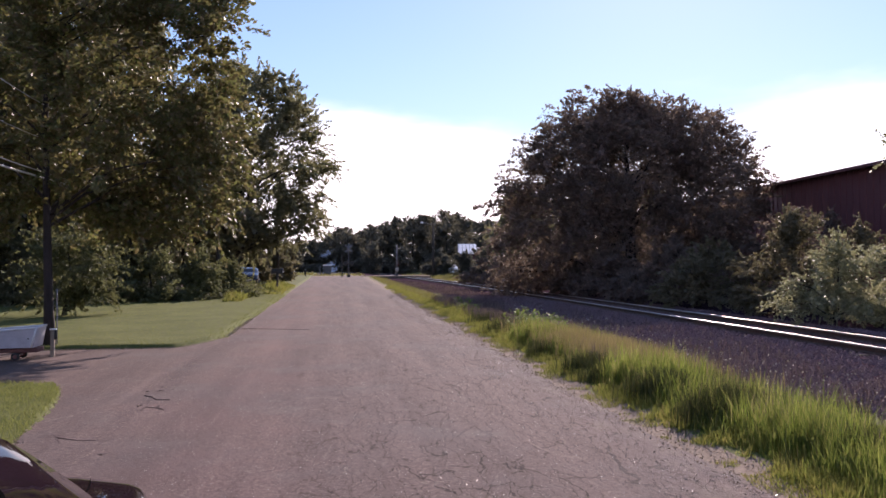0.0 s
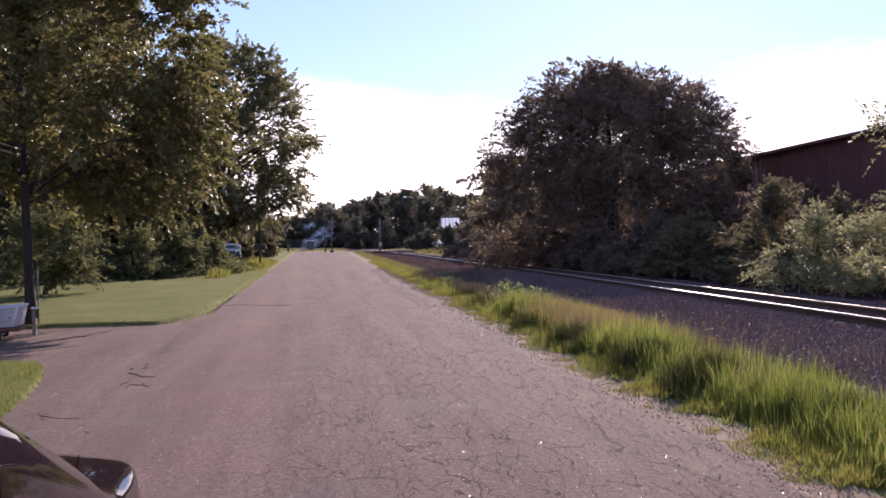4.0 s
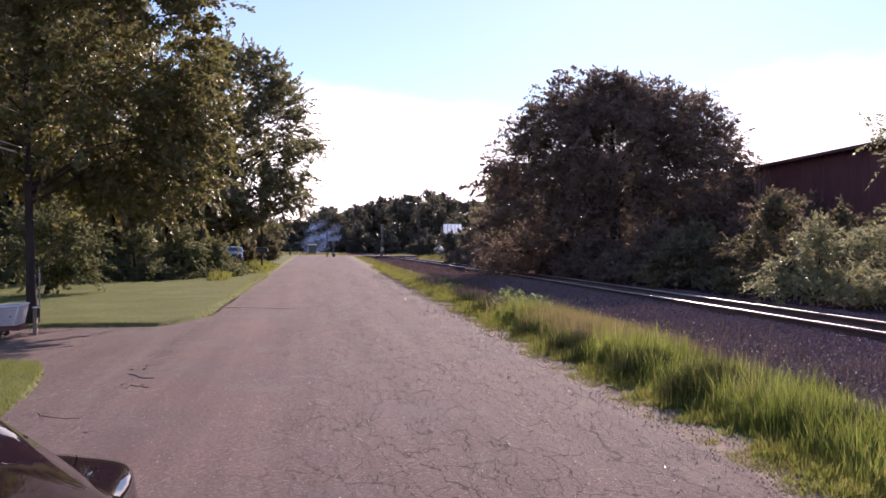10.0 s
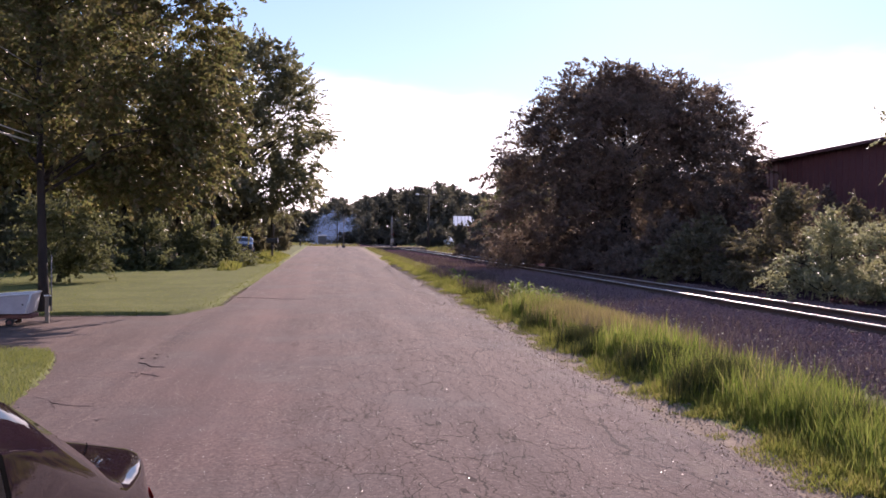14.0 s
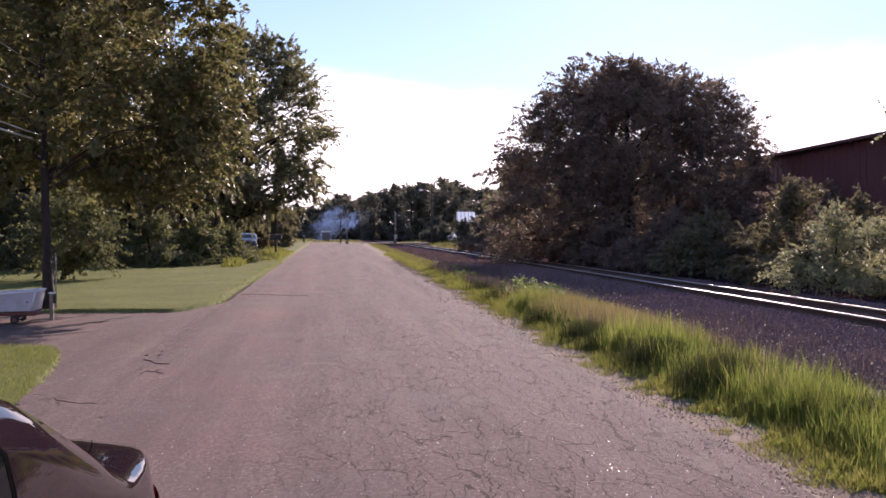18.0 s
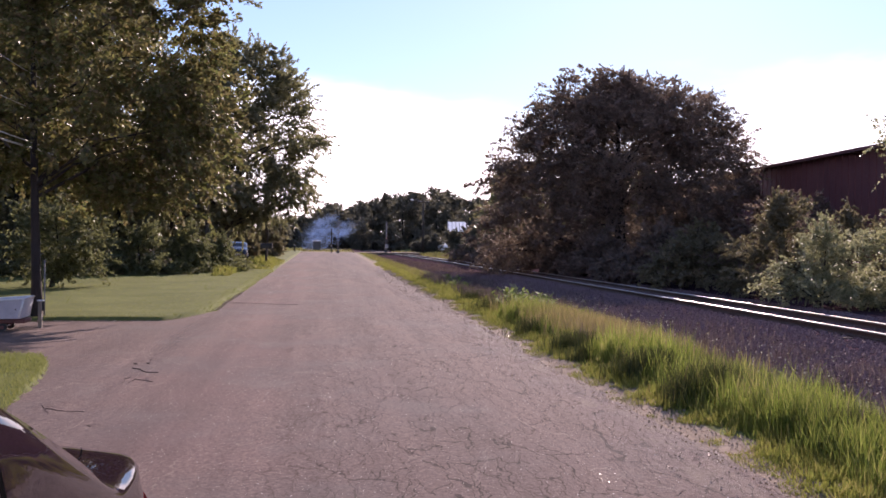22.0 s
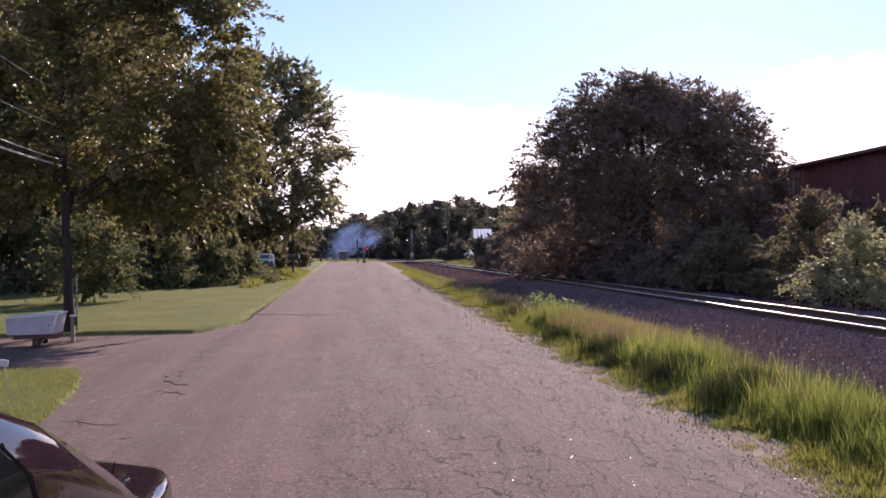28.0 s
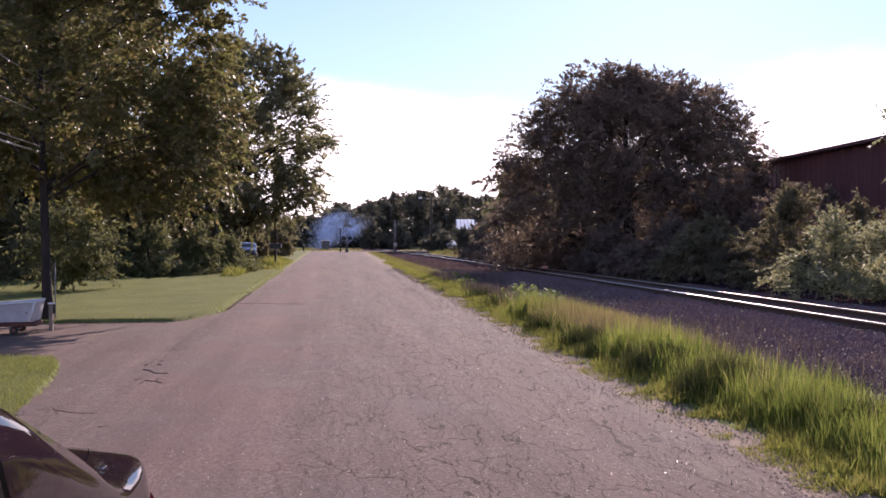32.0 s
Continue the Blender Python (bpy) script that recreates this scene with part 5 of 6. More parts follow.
def car(x, y, heading, paint, label, name="parked_car"):
    c = thing(name, x, y, -0.01, heading, label=label, category="car")
    xs = [-0.30, -0.285, -0.265, -0.24, -0.21, -0.17, -0.12, -0.06, 0, 0.06, 0.14, 0.22, 0.30, 0.36, 0.41, 0.46, 0.51, 0.57, 0.63, 0.7, 0.77, 0.84, 0.91, 0.98, 1.06, 1.15, 1.26, 1.4, 1.8, 2.2, 2.5, 2.75, 3.0, 3.25, 3.5, 3.8, 4.05, 4.2, 4.3, 4.36, 4.4]
    bm = bmesh.new()
    rings = []
    for q in xs:
        s = car_section(q)
        rings.append([bm.verts.new((q, yy, zz)) for yy, zz in s] + [bm.verts.new((q, -yy, zz)) for yy, zz in s[-2::-1]])
    for a, b in zip(rings, rings[1:]):
        for k in range(len(a)):
            bm.faces.new((a[k], b[k], b[(k + 1) % len(a)], a[(k + 1) % len(a)]))
    bm.faces.new(rings[0])
    bm.faces.new(rings[-1][::-1])
    part("body", bm, paint, c, smooth=True)
    for side in (1, -1):
        car_patch(c, "window_trim", [1.026, 1.034, 1.044], 5.1, 7.0, side, SEAL_BLACK, 0.005, "black window seal", slant=0.18)
        car_patch(c, "side_window", [1.042, 1.15, 1.25, 1.35, 1.45, 1.55, 1.65], 5.1, 6.95, side, CAR_GLASS, 0.004, "dark tinted rear side window", slant=0.178)
        car_patch(c, "roof_trim", [1.2, 1.4, 1.6, 1.8, 2.0, 2.2, 2.4], 6.95, 7.03, side, SEAL_BLACK, 0.006, "black seal above the windows")
        car_patch(c, "door_window", [1.95, 2.1, 2.3, 2.5], 5.25, 6.93, side, CAR_GLASS, 0.006, "dark tinted door window")
        car_patch(c, "tail_lamp", [-0.262, -0.235, -0.2, -0.15, -0.09, -0.02, 0.05], 2.4, 4.05, side, LAMP_RED, 0.012, "red tail lamp lens")
        car_patch(c, "trunk_seam", [-0.1, -0.05, 0.0, 0.06, 0.14, 0.22, 0.29], 9.80, 9.825, side, SEAL_BLACK, 0.0025, "dark seam beside the boot lid")
        car_patch(c, "headlamp", [4.15, 4.22, 4.29, 4.33], 2.8, 4.4, side, CAR_GLASS, 0.006, "clear headlamp")
        for wx in (0.78, 3.42):
            make_wheel(c, wx, side)
        bm = box(bmesh.new(), 1.35, 1.5, side * 0.885 - 0.012, side * 0.885 + 0.022, 0.72, 0.75, 0.008)
        part("door_handle", bm, paint, c)
        bm = box(bmesh.new(), 2.6, 2.72, side * 0.93 - 0.09, side * 0.93 + 0.09, 0.92, 1.04, 0.03)
        part("mirror", bm, paint, c)
    for s in (1, -1):
        car_patch(c, "rear_window", [0.38, 0.48, 0.6, 0.75, 0.9], 10.2, 12, s, CAR_GLASS, 0.005, "dark sloping rear window")
        car_patch(c, "windscreen", [2.75, 2.9, 3.05, 3.2], 10.0, 12, s, CAR_GLASS, 0.005, "sloping windscreen")
    part("bumper", box(bmesh.new(), -0.33, -0.2, -0.6, 0.6, 0.3, 0.52, 0.04), paint, c)
    part("number_plate", box(bmesh.new(), -0.345, -0.331, -0.15, 0.15, 0.40, 0.51, 0.004), WHITE_PAINT, c, "plain white plate")
    return c


car(-1.40, 3.02, -97, CAR_PAINT, "dark plum glossy car parked beside the driveway mouth")


# ---------------- by the driveway ----------------
def garden_cart():
    c = thing("garden_cart", -5.93, 15.75, 0.0, 4, label="grey-white garden cart with red-brown frame on the driveway", category="cart")
    bm = bmesh.new()
    lo = [(-0.43, -0.3, 0.23), (0.38, -0.3, 0.23), (0.38, 0.3, 0.23), (-0.43, 0.3, 0.23)]
    hi = [(-0.44, -0.34, 0.545), (0.44, -0.34, 0.60), (0.44, 0.34, 0.60), (-0.44, 0.34, 0.545)]
    a, b = [bm.verts.new(p) for p in lo], [bm.verts.new(p) for p in hi]
    ia = [bm.verts.new((p[0] * 0.95, p[1] * 0.93, p[2] + 0.02)) for p in lo]
    ib = [bm.verts.new((p[0] * 0.95, p[1] * 0.93, p[2])) for p in hi]
    bm.faces.new(a[::-1])
    bm.faces.new(ia)
    for k in range(4):
        n = (k + 1) % 4
        bm.faces.new((a[k], a[n], b[n], b[k]))
        bm.faces.new((ib[k], ib[n], ia[n], ia[k]))
        bm.faces.new((b[k], b[n], ib[n], ib[k]))
    bmesh.ops.bevel(bm, geom=[e for e in bm.edges if e.is_manifold and e.calc_face_angle() > 0.9], offset=0.02, segments=2, affect='EDGES')
    tub = part("tub", bm, CART_TUB, c, "grey-white moulded tub")
    # white on rim and lip paints in the grazing sun along the grey tub's edges
    for p, q in ((hi[0], hi[1]), (hi[1], hi[2]), (hi[2], hi[3]), (hi[3], hi[0])):
        part("rim", tube(bmesh.new(), [p, q], [0.018, 0.018], 8), WHITE_PAINT, tub, "rolled rim painted white for the sunlit edge", smooth=True)
    part("front_lip", tube(bmesh.new(), [(0.345, -0.305, 0.24), (0.445, -0.345, 0.59)], [0.018, 0.018], 8), WHITE_PAINT, tub, "slanted edge painted white for the sunlit edge", smooth=True)
    bm = bmesh.new()
    bmesh.ops.create_cone(bm, cap_ends=True, segments=12, radius1=0.016, radius2=0.012, depth=0.02, matrix=Matrix.Translation((0.3, -0.325, 0.40)) @ Matrix.Rotation(math.pi / 2, 4, 'X'))
    part("bolt", bm, BLACK_PAINT, tub)
    part("frame", box(bmesh.new(), -0.36, 0.43, -0.22, 0.22, 0.135, 0.215, 0.015), RED_BROWN, c, "red-brown frame rail")
    part("axle", tube(bmesh.new(), [(0.06, -0.27, 0.07), (0.06, 0.27, 0.07)], [0.014, 0.014], 8), GALV, c)
    for s in (-1, 1):
        bm = bmesh.new()
        bmesh.ops.create_cone(bm, cap_ends=True, segments=24, radius1=0.07, radius2=0.07, depth=0.06, matrix=Matrix.Translation((0.06, s * 0.24, 0.07)) @ Matrix.Rotation(math.pi / 2, 4, 'X'))
        wheel = part("wheel", bm, BLACK_RUBBER, c)
        bm = bmesh.new()
        bmesh.ops.create_cone(bm, cap_ends=True, segments=16, radius1=0.035, radius2=0.035, depth=0.075, matrix=Matrix.Translation((0.06, s * 0.24, 0.07)) @ Matrix.Rotation(math.pi / 2, 4, 'X'))
        part("hub", bm, RED_BROWN, wheel)
    for s in (-1, 1):
        part("bracket", box(bmesh.new(), 0.03, 0.09, s * 0.19 - 0.012, s * 0.19 + 0.012, 0.05, 0.14, 0.004), RED_BROWN, c)


garden_cart()


GREY_PIPE = simple("grey_painted_pipe", (0.16, 0.15, 0.15), (0.26, 0.25, 0.25), 10, 0.7)


def stay_pipe():
    s = thing("stay_pipe", -5.80, 17.55, 0.0, label="thin grey pipe stake beside the maple trunk", category="stake")
    part("pipe", tube(bmesh.new(), [(0, 0, -0.1), (0, 0, 1.25)], [0.014, 0.014], 8), GREY_PIPE, s, smooth=True)
    part("cap", tube(bmesh.new(), [(0, 0, 1.252), (0, 0, 1.27)], [0.02, 0.012], 8), BLACK_PAINT, s)


stay_pipe()


def wooden_stake():
    s = thing("wooden_stake", -5.40, 16.1, -0.02, label="pale wooden stake with a dark clamp at the lawn's edge", category="stake")
    part("post", box(bmesh.new(), -0.035, 0.035, -0.03, 0.03, -0.1, 0.52, 0.006), TAN_WOOD, s)
    part("cap", box(bmesh.new(), -0.05, 0.07, -0.04, 0.04, 0.525, 0.55, 0.006), WHITE_PAINT, s, "white cap")
    part("clamp", box(bmesh.new(), 0.04, 0.085, -0.03, 0.03, 0.34, 0.52, 0.01), BLACK_PAINT, s, "black clamp")


wooden_stake()


def marker_stake():
    s = thing("marker_stake", -3.86, 9.36, 0.02, label="thin wire marker stake with a pale plate in the grass", category="stake")
    part("rod", tube(bmesh.new(), [(0.07, 0, -0.1), (0.04, 0, 0.2), (-0.02, 0, 0.46)], [0.006, 0.006, 0.006], 6), GALV, s, "thin bent wire rod")
    bm = box(bmesh.new(), -0.055, 0.055, -0.015, 0.015, -0.04, 0.04, 0.012)
    part("plate", bm, CART_TUB, s, "pale plastic plate").matrix_basis = pose(-0.03, -0.01, 0.50, 0, 8, 10)


marker_stake()


def utility_pole(x, y, h, arms, lean=0.0, conduit=True, r=0.115, lamp=False):
    p = thing("utility_pole", x, y, 0.0, label="dark weathered wooden utility pole carrying cables", category="pole", group="utility poles")
    part("pole", tube(bmesh.new(), [(0, 0, -0.4), (lean * 0.5, 0, h / 2), (lean, 0, h)], [r, r * 0.9, r * 0.75], 14), POLE_WOOD, p, smooth=True)
    for z, w in arms:
        part("crossarm", box(bmesh.new(), lean - w, lean + w, -r - 0.1, -r, z - 0.05, z + 0.05, 0.01), POLE_WOOD, p)
        for k in (-0.9, -0.4, 0.4, 0.9):
            bm = bmesh.new()
            bmesh.ops.create_cone(bm, cap_ends=True, segments=10, radius1=0.035, radius2=0.02, depth=0.12, matrix=Matrix.Translation((lean + k * w, -r - 0.05, z + 0.11)))
            part("insulator", bm, GALV, p)
    if conduit:
        part("conduit", tube(bmesh.new(), [(r + 0.03, -0.02, -0.05), (r + 0.03, -0.02, 2.5)], [0.02, 0.02], 8), GALV, p, "grey conduit pipe")
    if lamp:
        arm = part("lamp_arm", tube(bmesh.new(), [(0, 0, h - 0.5), (-0.8, -0.3, h - 0.1), (-1.5, -0.5, h - 0.05)], [0.03, 0.025, 0.02], 8), GALV, p)
        bm = bmesh.new()
        bmesh.ops.create_uvsphere(bm, u_segments=14, v_segments=8, radius=0.28, matrix=Matrix.Translation((-1.7, -0.55, h - 0.1)) @ Matrix.Diagonal((1, 0.7, 0.5, 1)))
        part("lamp_head", bm, WHITE_PAINT, arm, "white street lamp head", smooth=True)
    return p


utility_pole(-6.75, 47.0, 8.2, [(5.4, 0.55), (7.5, 0.9)], 0.0, False)
utility_pole(14.0, 114, 7.6, [(7.2, 0.8)], 0.0, False, 0.16, True)


def cable(a, b, sag, r, label="thin grey overhead cable beside the road"):
    pts = []
    for k in range(25):
        u = k / 24
        q = Vector(a).lerp(Vector(b), u)
        q.z -= sag * 4 * u * (1 - u)
        pts.append(q)
    tagged(part("cable", tube(bmesh.new(), pts, [r] * 25, 6), WIRE, None, label, smooth=True), category="cable", group="overhead cables")


# spans: from behind the camera to the near pole, and on to the next pole
for zn, zl, zf, r in ((3.60, 3.56, 5.35, 0.02), (3.72, 3.72, 5.5, 0.013), (4.42, 4.23, 6.4, 0.008), (5.15, 4.98, 7.55, 0.008)):
    k = 17.65 - 12.5
    near = (-6.12, 17.6, zn)
    left = (-6.12 + (-5.53 + 6.12) * 4.2, 17.6 - k * 4.2, zn + 0.55)
    cable(left, near, 0.35 + (zn - zl) * 0.6, r)
    cable(near, (-6.75, 46.9, zf), 0.45, r)


def mailbox(x, y, rz):
    m = thing("mailbox", x, y, 0.02, rz, label="black roadside mailbox on a dark wooden post", category="mailbox")
    m.scale = (1.35, 1.35, 1.35)
    part("post", box(bmesh.new(), -0.05, 0.05, -0.05, 0.05, -0.3, 0.78, 0.006), POLE_WOOD, m)
    part("shelf", box(bmesh.new(), -0.3, 0.25, -0.1, 0.1, 0.78, 0.81, 0.004), POLE_WOOD, m)
    bm = bmesh.new()
    prof = [(-0.11, 0), (0.11, 0), (0.11, 0.13)] + [(0.11 * math.cos(a), 0.13 + 0.11 * math.sin(a)) for a in np.linspace(0.3, math.pi - 0.3, 8)] + [(-0.11, 0.13)]
    rings = [[bm.verts.new((x0, py, 0.811 + pz)) for py, pz in prof] for x0 in (-0.28, 0.27)]
    for k in range(len(prof)):
        bm.faces.new((rings[0][k], rings[0][(k + 1) % len(prof)], rings[1][(k + 1) % len(prof)], rings[1][k]))
    bm.faces.new(rings[0][::-1])
    bm.faces.new(rings[1])
    part("box", bm, BLACK_PAINT, m, "black metal box")
    bm = bmesh.new()
    ring = [bm.verts.new((0.276, py * 1.04, 0.811 + pz * 1.02)) for py, pz in prof]
    ring2 = [bm.verts.new((0.29, py * 1.04, 0.811 + pz * 1.02)) for py, pz in prof]
    bm.faces.new(ring[::-1])
    bm.faces.new(ring2)
    for k in range(len(prof)):
        bm.faces.new((ring[k], ring[(k + 1) % len(prof)], ring2[(k + 1) % len(prof)], ring2[k]))
    part("door", bm, GALV, m, "pale metal door")


mailbox(-3.85, 53.3, 0)
utility_pole(-4.45, 62.0, 6.2, [], 0.0, False, 0.13)


# ---------------- around the crossing ----------------
LAMP_Z = 1.75


def crossing_signal(x, y, rz, gate):
    s = thing("crossing_signal", x, y, 0.0, rz, label="railway crossing signal with crossed white boards and red lamps", category="signal", group="crossing signals")
    part("mast", tube(bmesh.new(), [(0, 0, -0.2), (0, 0, 4.2)], [0.075, 0.06], 10), GREY_PIPE, s, smooth=True)
    part("base", box(bmesh.new(), -0.2, 0.2, -0.2, 0.2, -0.2, 0.3, 0.02), GREY_TRIM, s, "dark base box")
    for a in (45, -45):
        part("crossbuck_board", box(bmesh.new(), -0.6, 0.6, -0.115, -0.09 + (0.0 if a > 0 else -0.03), -0.11, 0.11, 0.004), OLD_WHITE, s, "weathered crossed board").matrix_basis = pose(0, -0.02 if a > 0 else 0.005, 3.55, 0, a, 0)
    part("lamp_bar", box(bmesh.new(), -0.45, 0.45, -0.05, 0.05, LAMP_Z - 0.04, LAMP_Z + 0.04, 0.01), BLACK_PAINT, s)
    lamps = []
    for k in (-0.42, 0.42):
        bm = bmesh.new()
        bmesh.ops.create_cone(bm, cap_ends=True, segments=24, radius1=0.25, radius2=0.25, depth=0.02, matrix=Matrix.Translation((k, -0.07, LAMP_Z)) @ Matrix.Rotation(math.pi / 2, 4, 'X'))
        plate = part("backing_plate", bm, BLACK_PAINT, s, "round black plate")
        bm = bmesh.new()
        bmesh.ops.create_cone(bm, cap_ends=True, segments=20, radius1=0.075, radius2=0.09, depth=0.03, matrix=Matrix.Translation((k, -0.096, LAMP_Z)) @ Matrix.Rotation(math.pi / 2, 4, 'X'))
        part("lens", bm, SIGNAL_RED, plate, "lit red lens", smooth=True)
        # added part, not on a real signal: covers the lit lens between flashes
        bm = bmesh.new()
        bmesh.ops.create_cone(bm, cap_ends=True, segments=20, radius1=0.19, radius2=0.19, depth=0.012, matrix=Matrix.Rotation(math.pi / 2, 4, 'X'))
        sh = part("shutter", bm, BLACK_PAINT, s, "black disc added to hide the always lit lens")
        sh.location = (k, -0.14, LAMP_Z)
        lamps.append((sh, k))
    if gate:
        part("gate_arm", box(bmesh.new(), -0.04, 0.04, -0.02, 0.02, 0, 3.3, 0.005), OLD_WHITE, s, "raised weathered gate arm").matrix_basis = pose(0.12, -0.16, 0.9, 0, -2, 0)
        part("gate_drive", box(bmesh.new(), -0.2, 0.25, -0.28, 0.1, 0.6, 1.1, 0.03), GALV, s)
        part("brace", tube(bmesh.new(), [(0.08, 0, 1.3), (0.7, 0, 0.05)], [0.03, 0.03], 8), GALV, s)
    return lamps


def glowing(name, col, strength):
    m, n, l, p = nodes_of(name)
    p.inputs["Base Color"].default_value = (*col, 1)
    p.inputs["Emission Color"].default_value = (*col, 1)
    p.inputs["Emission Strength"].default_value = strength
    return m


OLD_WHITE = simple("weathered_white_boards", (0.14, 0.13, 0.13), (0.25, 0.24, 0.23), 4, 0.8)
SIGNAL_RED = glowing("lit_red_lens", (1.0, 0.04, 0.02), 0.9)
LAMPS = crossing_signal(1.55, 99, 0, False)
crossing_signal(8.05, 106.2, 95, True)


def signal_cabinet():
    c = thing("signal_cabinet", -1.3, 121, -0.05, 4, label="grey railway equipment cabinet with a white roof", category="cabinet")
    part("body", box(bmesh.new(), -0.56, 0.56, -0.6, 0.6, 0.08, 1.42, 0.02), GREY_METAL, c)
    part("roof", box(bmesh.new(), -0.63, 0.63, -0.7, 0.7, 1.424, 1.6, 0.03), WHITE_PAINT, c, "white roof cap")
    part("door", box(bmesh.new(), -0.46, 0.46, -0.625, -0.604, 0.18, 1.34, 0.008), GREY_METAL, c)
    part("handle", box(bmesh.new(), 0.34, 0.38, -0.65, -0.626, 0.7, 0.9, 0.005), BLACK_PAINT, c)
    part("plinth", box(bmesh.new(), -0.6, 0.6, -0.64, 0.64, -0.2, 0.076), SAND, c)
    p = thing("marker_post", -2.35, 119, -0.05, label="short grey marker post beside the cabinet", category="post")
    part("post", tube(bmesh.new(), [(0, 0, -0.2), (0, 0, 1.25)], [0.07, 0.06], 10), GREY_PIPE, p)
    part("cap", tube(bmesh.new(), [(0, 0, 1.252), (0, 0, 1.3)], [0.1, 0.03], 10), GALV, p)
    for x, y in ((-3.9, 104.0), (-4.3, 112.0), (0.75, 99.3)):
        q = thing("fence_post", x, y, -0.05, label="weathered wooden roadside post", category="post", group="roadside posts")
        part("post", tube(bmesh.new(), [(0, 0, -0.3), (0, 0, 3.1 if x > 0 else 1.2)], [0.07, 0.06], 8), POLE_WOOD, q)
        part("reflector", box(bmesh.new(), -0.05, 0.05, -0.09, -0.075, 0.9, 1.05), GALV, q)


GREY_METAL = simple("painted_grey_metal", (0.08, 0.085, 0.09), (0.14, 0.145, 0.15), 3, 0.55)
signal_cabinet()


def white_roof_house():
    h = thing("shed", 22.3, 128, -0.1, -8, label="small red-brown shed with a bright white metal roof among trees", category="shed")
    part("wall", box(bmesh.new(), -2.3, 2.3, -3, 3, -0.2, 3.2), RED_BROWN, h)
    for s in (-1, 1):
        bm = bmesh.new()
        v = [bm.verts.new(p) for p in ((-2.5, s * 3.6, 3.2), (2.5, s * 3.6, 3.2), (2.5, 0, 4.75), (-2.5, 0, 4.75), (-2.5, s * 3.6, 3.32), (2.5, s * 3.6, 3.32), (2.5, 0, 4.87), (-2.5, 0, 4.87))]
        for q in ((0, 1, 2, 3), (7, 6, 5, 4), (0, 4, 5, 1), (1, 5, 6, 2), (2, 6, 7, 3), (3, 7, 4, 0)):
            bm.faces.new([v[k] for k in q])
        slope = part("roof", bm, WHITE_METAL, h, "white metal roof slope")
        for k in range(9):
            x = -2.4 + 0.6 * k
            part("seam", tube(bmesh.new(), [(x, s * 3.58, 3.34), (x, s * 0.05, 4.86)], [0.035, 0.035], 5), GREY_METAL, slope)
    for x in (0.62,):
        win = part("window", box(bmesh.new(), x - 0.5, x + 0.5, -3.06, -3.004, 1.0, 2.1), CAR_GLASS, h)
        part("frame", box(bmesh.new(), x - 0.58, x + 0.58, -3.05, -3.003, 0.9, 0.99), WHITE_PAINT, win)
    part("door", box(bmesh.new(), -1.0, -0.1, -3.06, -3.004, -0.1, 2.0), WHITE_PAINT, h)


WHITE_METAL = simple("white_roof_metal", (0.7, 0.7, 0.7), (0.85, 0.85, 0.85), 2, 0.45, 0.2, relief=0.03)
white_roof_house()
# the first car's white body stands in for the sun's glint on a windscreen
car(16.6, 121.5, -75, WHITE_CAR, "car parked beyond the crossing road, painted white for its windscreen glint")
car(20.0, 121.0, -80, BLUE_CAR, "grey car parked beyond the crossing road")
car(-7.2, 66.5, -84, CAR_PAINT, "dark car parked behind the roadside bushes")


# ---------------- road damage ----------------
def broken_patch(x, y, seed, n, spread, label):
    r = np.random.default_rng(seed)
    t = thing("broken_asphalt", x, y, 0.0, label=label, category="debris")
    for k in range(n):
        px, py = r.normal(0, spread), r.normal(0, spread * 0.6)
        bm = bmesh.new()
        bmesh.ops.create_icosphere(bm, subdivisions=1, radius=1.0)
        s = r.uniform(0.008, 0.026)
        for v in bm.verts:
            v.co = Vector((v.co.x * s * r.uniform(0.8, 1.5), v.co.y * s * r.uniform(0.8, 1.3), v.co.z * s * 0.35)) + Vector((px, py, -0.007))
        part("crumb", bm, CRUMB, t)


CRUMB = simple("loose_asphalt_crumb", (0.075, 0.056, 0.05), (0.15, 0.113, 0.102), 12, 0.9, spec=0.1)
old_road_edge()
broken_patch(-2.08, 10.1, 1, 16, 0.22, "dark loose crumbs of broken asphalt on the road")
broken_patch(-2.5, 11.6, 2, 9, 0.35, "scattered dark crumbs of asphalt")
broken_patch(-2.12, 7.75, 3, 7, 0.06, "dark crumbs beside a raised crack")


def raised_crack(points, r, label, material=None):
    pts = [Vector(p) for p in points]
    bm = bmesh.new()
    for k in range(len(pts) - 1):
        tube(bm, [pts[k], pts[k].lerp(pts[k + 1], 0.5) + Vector((random.uniform(-.02, .02), random.uniform(-.02, .02), 0)), pts[k + 1]], [r * random.uniform(0.5, 1.2), r, r * random.uniform(0.5, 1.2)], 5)
    tagged(part("road_crack", bm, material or GRIT_SAND, None), label, "crack", kind="structure")


raised_crack([(-2.29, 8.03, -0.012), (-2.27, 7.8, -0.013), (-2.31, 7.5, -0.014), (-2.33, 7.28, -0.015), (-2.36, 6.8, -0.017)], 0.008, "pale sandy crack along the patch edge")
raised_crack([(-3.18, 8.87, -0.008), (-3.06, 8.84, -0.008), (-2.95, 8.75, -0.01), (-2.83, 8.57, -0.012), (-2.7, 8.47, -0.012), (-2.55, 8.38, -0.010), (-2.39, 8.35, -0.009)], 0.0042, "dark open crack across the driveway mouth", CRUMB)
raised_crack([(-2.83, 8.57, -0.01), (-2.77, 8.42, -0.012), (-2.72, 8.33, -0.014)], 0.0036, "dark branch of the open crack", CRUMB)
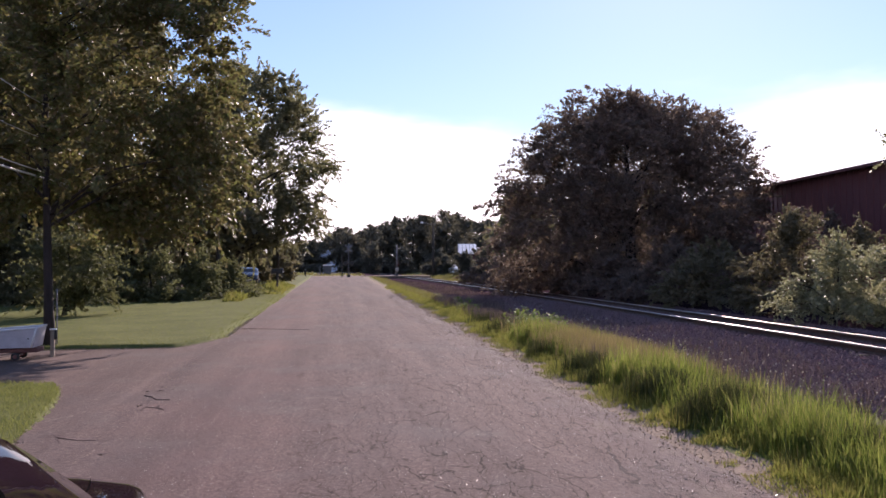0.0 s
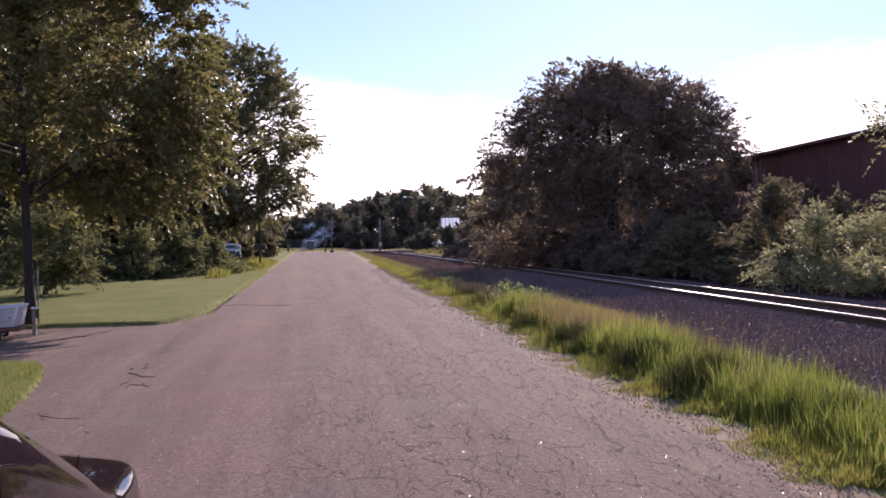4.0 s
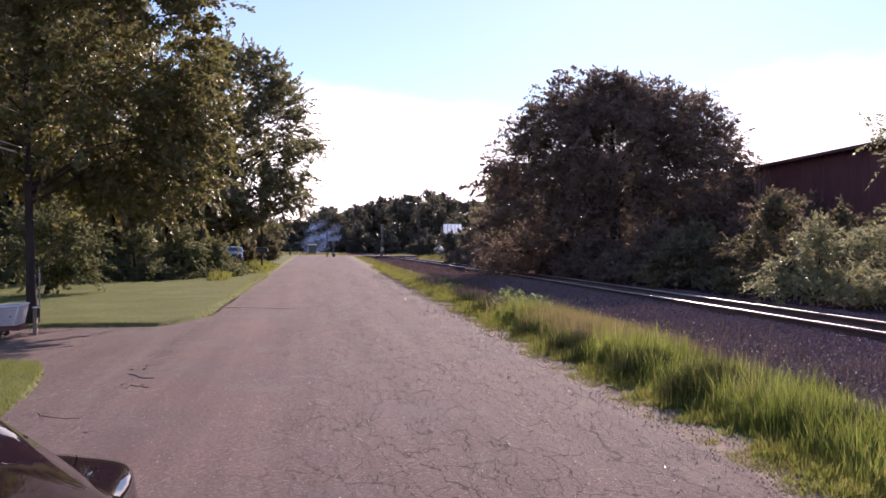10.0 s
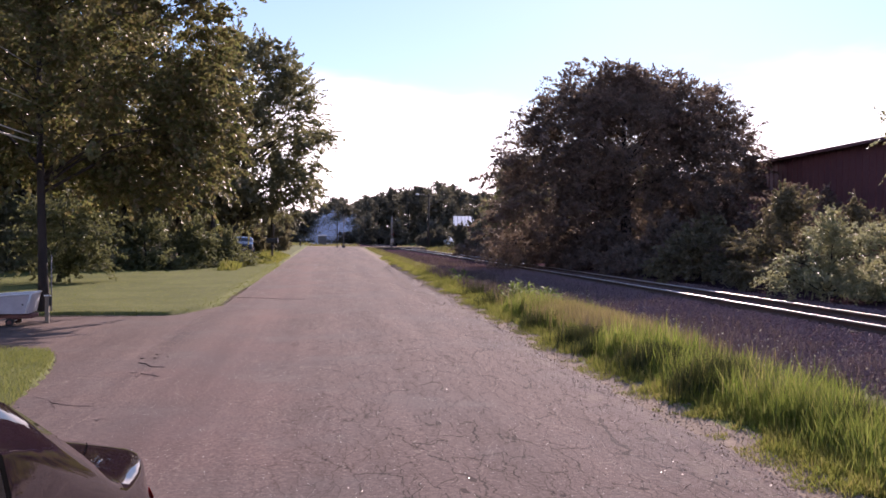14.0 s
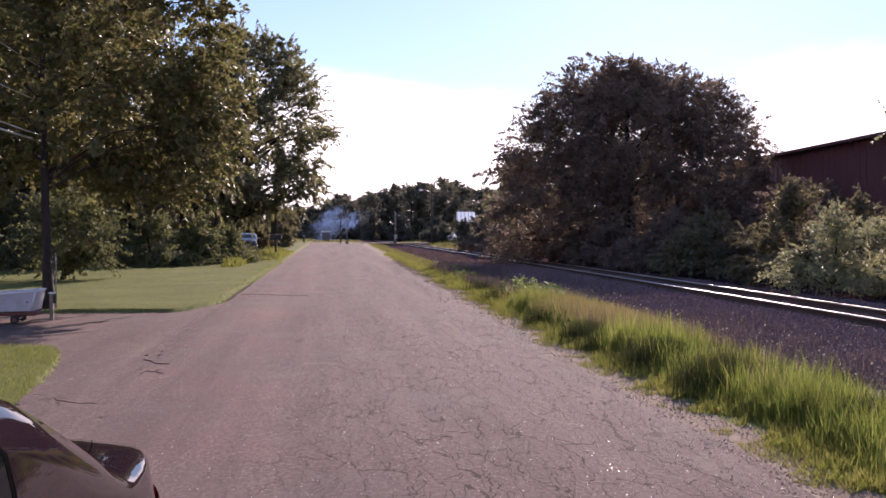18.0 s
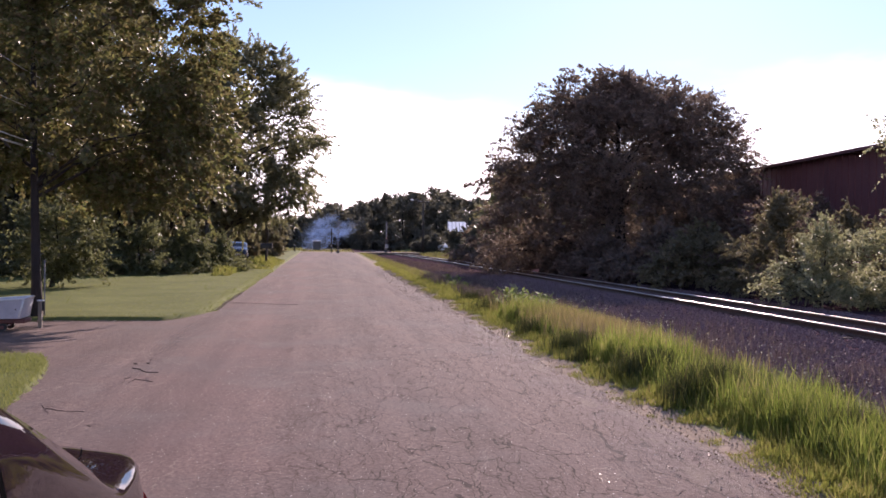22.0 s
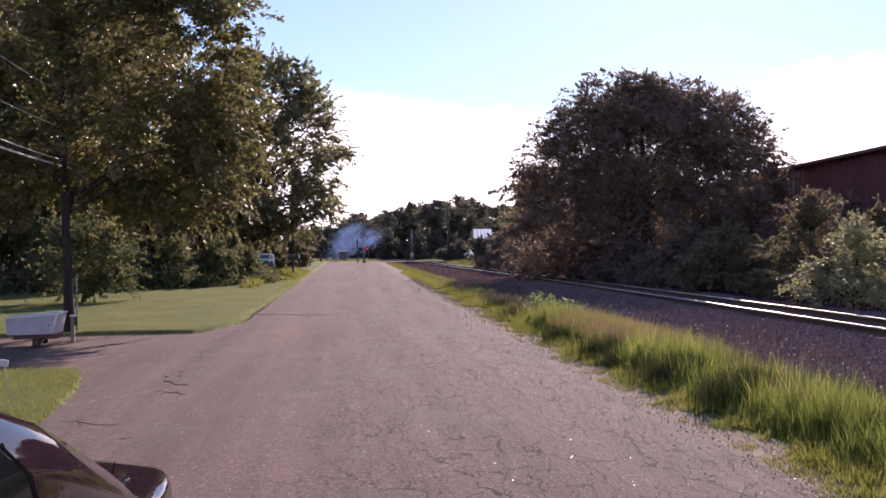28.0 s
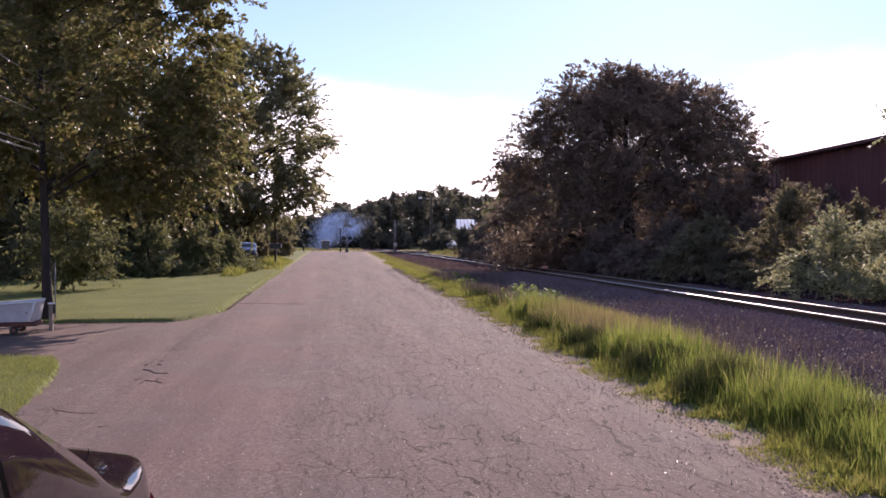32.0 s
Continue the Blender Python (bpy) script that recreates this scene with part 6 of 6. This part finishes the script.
raised_crack([(-2.24, 8.33, -0.008), (-2.29, 8.22, -0.008), (-2.33, 8.1, -0.01)], 0.006, "dark gouge at the end of the crack", CRUMB)
raised_crack([(-2.56, 11.1, -0.008), (-2.42, 10.95, -0.006), (-2.3, 10.7, -0.004), (-2.14, 10.66, -0.003)], 0.006, "dark crack beside the broken patch", CRUMB)
raised_crack([(-2.36, 10.55, -0.006), (-2.33, 10.2, -0.006), (-2.17, 10.08, -0.004), (-2.06, 9.95, -0.003)], 0.006, "dark crack beside the broken patch", CRUMB)
raised_crack([(-2.6, 22.1, -0.012), (-2.1, 21.95, -0.008), (-1.6, 21.6, -0.002), (-1.1, 21.3, 0.003), (-0.7, 21.2, 0.006)], 0.006, "dark crack across the road", CRUMB)


# ---------------- smoke ----------------
def smoke_material():
    m, n, l, p = nodes_of("blue_smoke")
    p.inputs["Base Color"].default_value = (0.27, 0.40, 0.64, 1)
    p.inputs["Roughness"].default_value = 1.0
    p.inputs["Specular IOR Level"].default_value = 0.0
    tr = n.new("ShaderNodeBsdfTranslucent")
    tr.inputs[0].default_value = (0.27, 0.40, 0.64, 1)
    mx = n.new("ShaderNodeMixShader")
    mx.inputs[0].default_value = 0.5
    l.new(p.outputs[0], mx.inputs[1])
    l.new(tr.outputs[0], mx.inputs[2])
    l.new(mx.outputs[0], n["Material Output"].inputs[0])
    return m


SMOKE = smoke_material()
PUFFS = []


def smoke_column():
    """Drifting puffs of fine soot specks; each puff is one rigid piece."""
    plume = thing("smoke_plume", -1.9, 129, 0.0, label="thin blue smoke drifting up beside the road", category="smoke")
    r = np.random.default_rng(77)
    for i in range(30):
        size = 0.45 + 0.055 * i if i < 8 else r.uniform(0.6, 1.25)
        n = int(2200 * size ** 1.6) + 500
        p = r.normal(size=(n, 3)) * size * np.array([1.0, 0.55, 0.45])
        p[:, 2] += 0.4 * p[:, 0]
        p += 0.25 * size * np.sin(p[:, [1, 2, 0]] * 3.0 / size + i)
        ob = new("puff", quick_mesh("puff", leaf_quads(r, p, 0.045), 4, SMOKE))
        ob.parent = plume
        tagged(ob, kind="stuff")
        PUFFS.append((ob, i, size))
    return plume


smoke_column()


# ---------------- what moves ----------------
def motions():
    r = np.random.default_rng(78)
    for ob, i, size in PUFFS:
        start = -5.0 + 1.3 * i                      # seconds at which the puff leaves the ground
        dx, up = r.uniform(0.0, 5.0), r.uniform(1.0, 4.6)
        if i % 4 == 0:
            dx, up = r.uniform(0.0, 1.0), r.uniform(1.2, 4.0)
        if i % 7 == 3:
            up += 1.6
        dy, spin = r.uniform(-1.5, 1.5), r.uniform(-25, 25)
        rows = []
        for t in (0, 2, 4, 6, 8, 10, 12, 14, 16, 18, 20, 22, 24, 26, 28, 30, 32):
            age = max(0.0, t - start)
            k = 1 - math.exp(-age / 4.0)
            x = dx * k ** 1.6 + 0.02 * age * (1 if dx > 1 else 0.2)
            z = -1.6 * size - 0.4 + (up + 1.6 * size + 0.4) * min(1.0, k * 1.25) + 0.035 * age
            rows.append((t, pose(x, dy * k, z, 0, 0, spin * k)))
        walk(ob, rows)
    # the two red lamps seem to flash in turn from the moment the crossing wakes: added discs slide off the steadily lit
    # lenses
    for sh, k in LAMPS:
        rows = [(0.0, pose(k, -0.14, LAMP_Z)), (24.4, pose(k, -0.14, LAMP_Z))]
        t, open_now = 24.65, k > 0
        while t < 31.9:
            z = LAMP_Z - (0.46 if open_now else 0.0)
            rows += [(t, pose(k, -0.14, z)), (t + 0.6, pose(k, -0.14, z))]
            t += 0.7
            open_now = not open_now
        rows.append((32.1, pose(k, -0.14, LAMP_Z)))
        walk(sh, [q for q in rows if q[0] <= 32.0] + [(32.0, rows[-2][1])] if rows[-2][0] < 32.0 else rows)


motions()
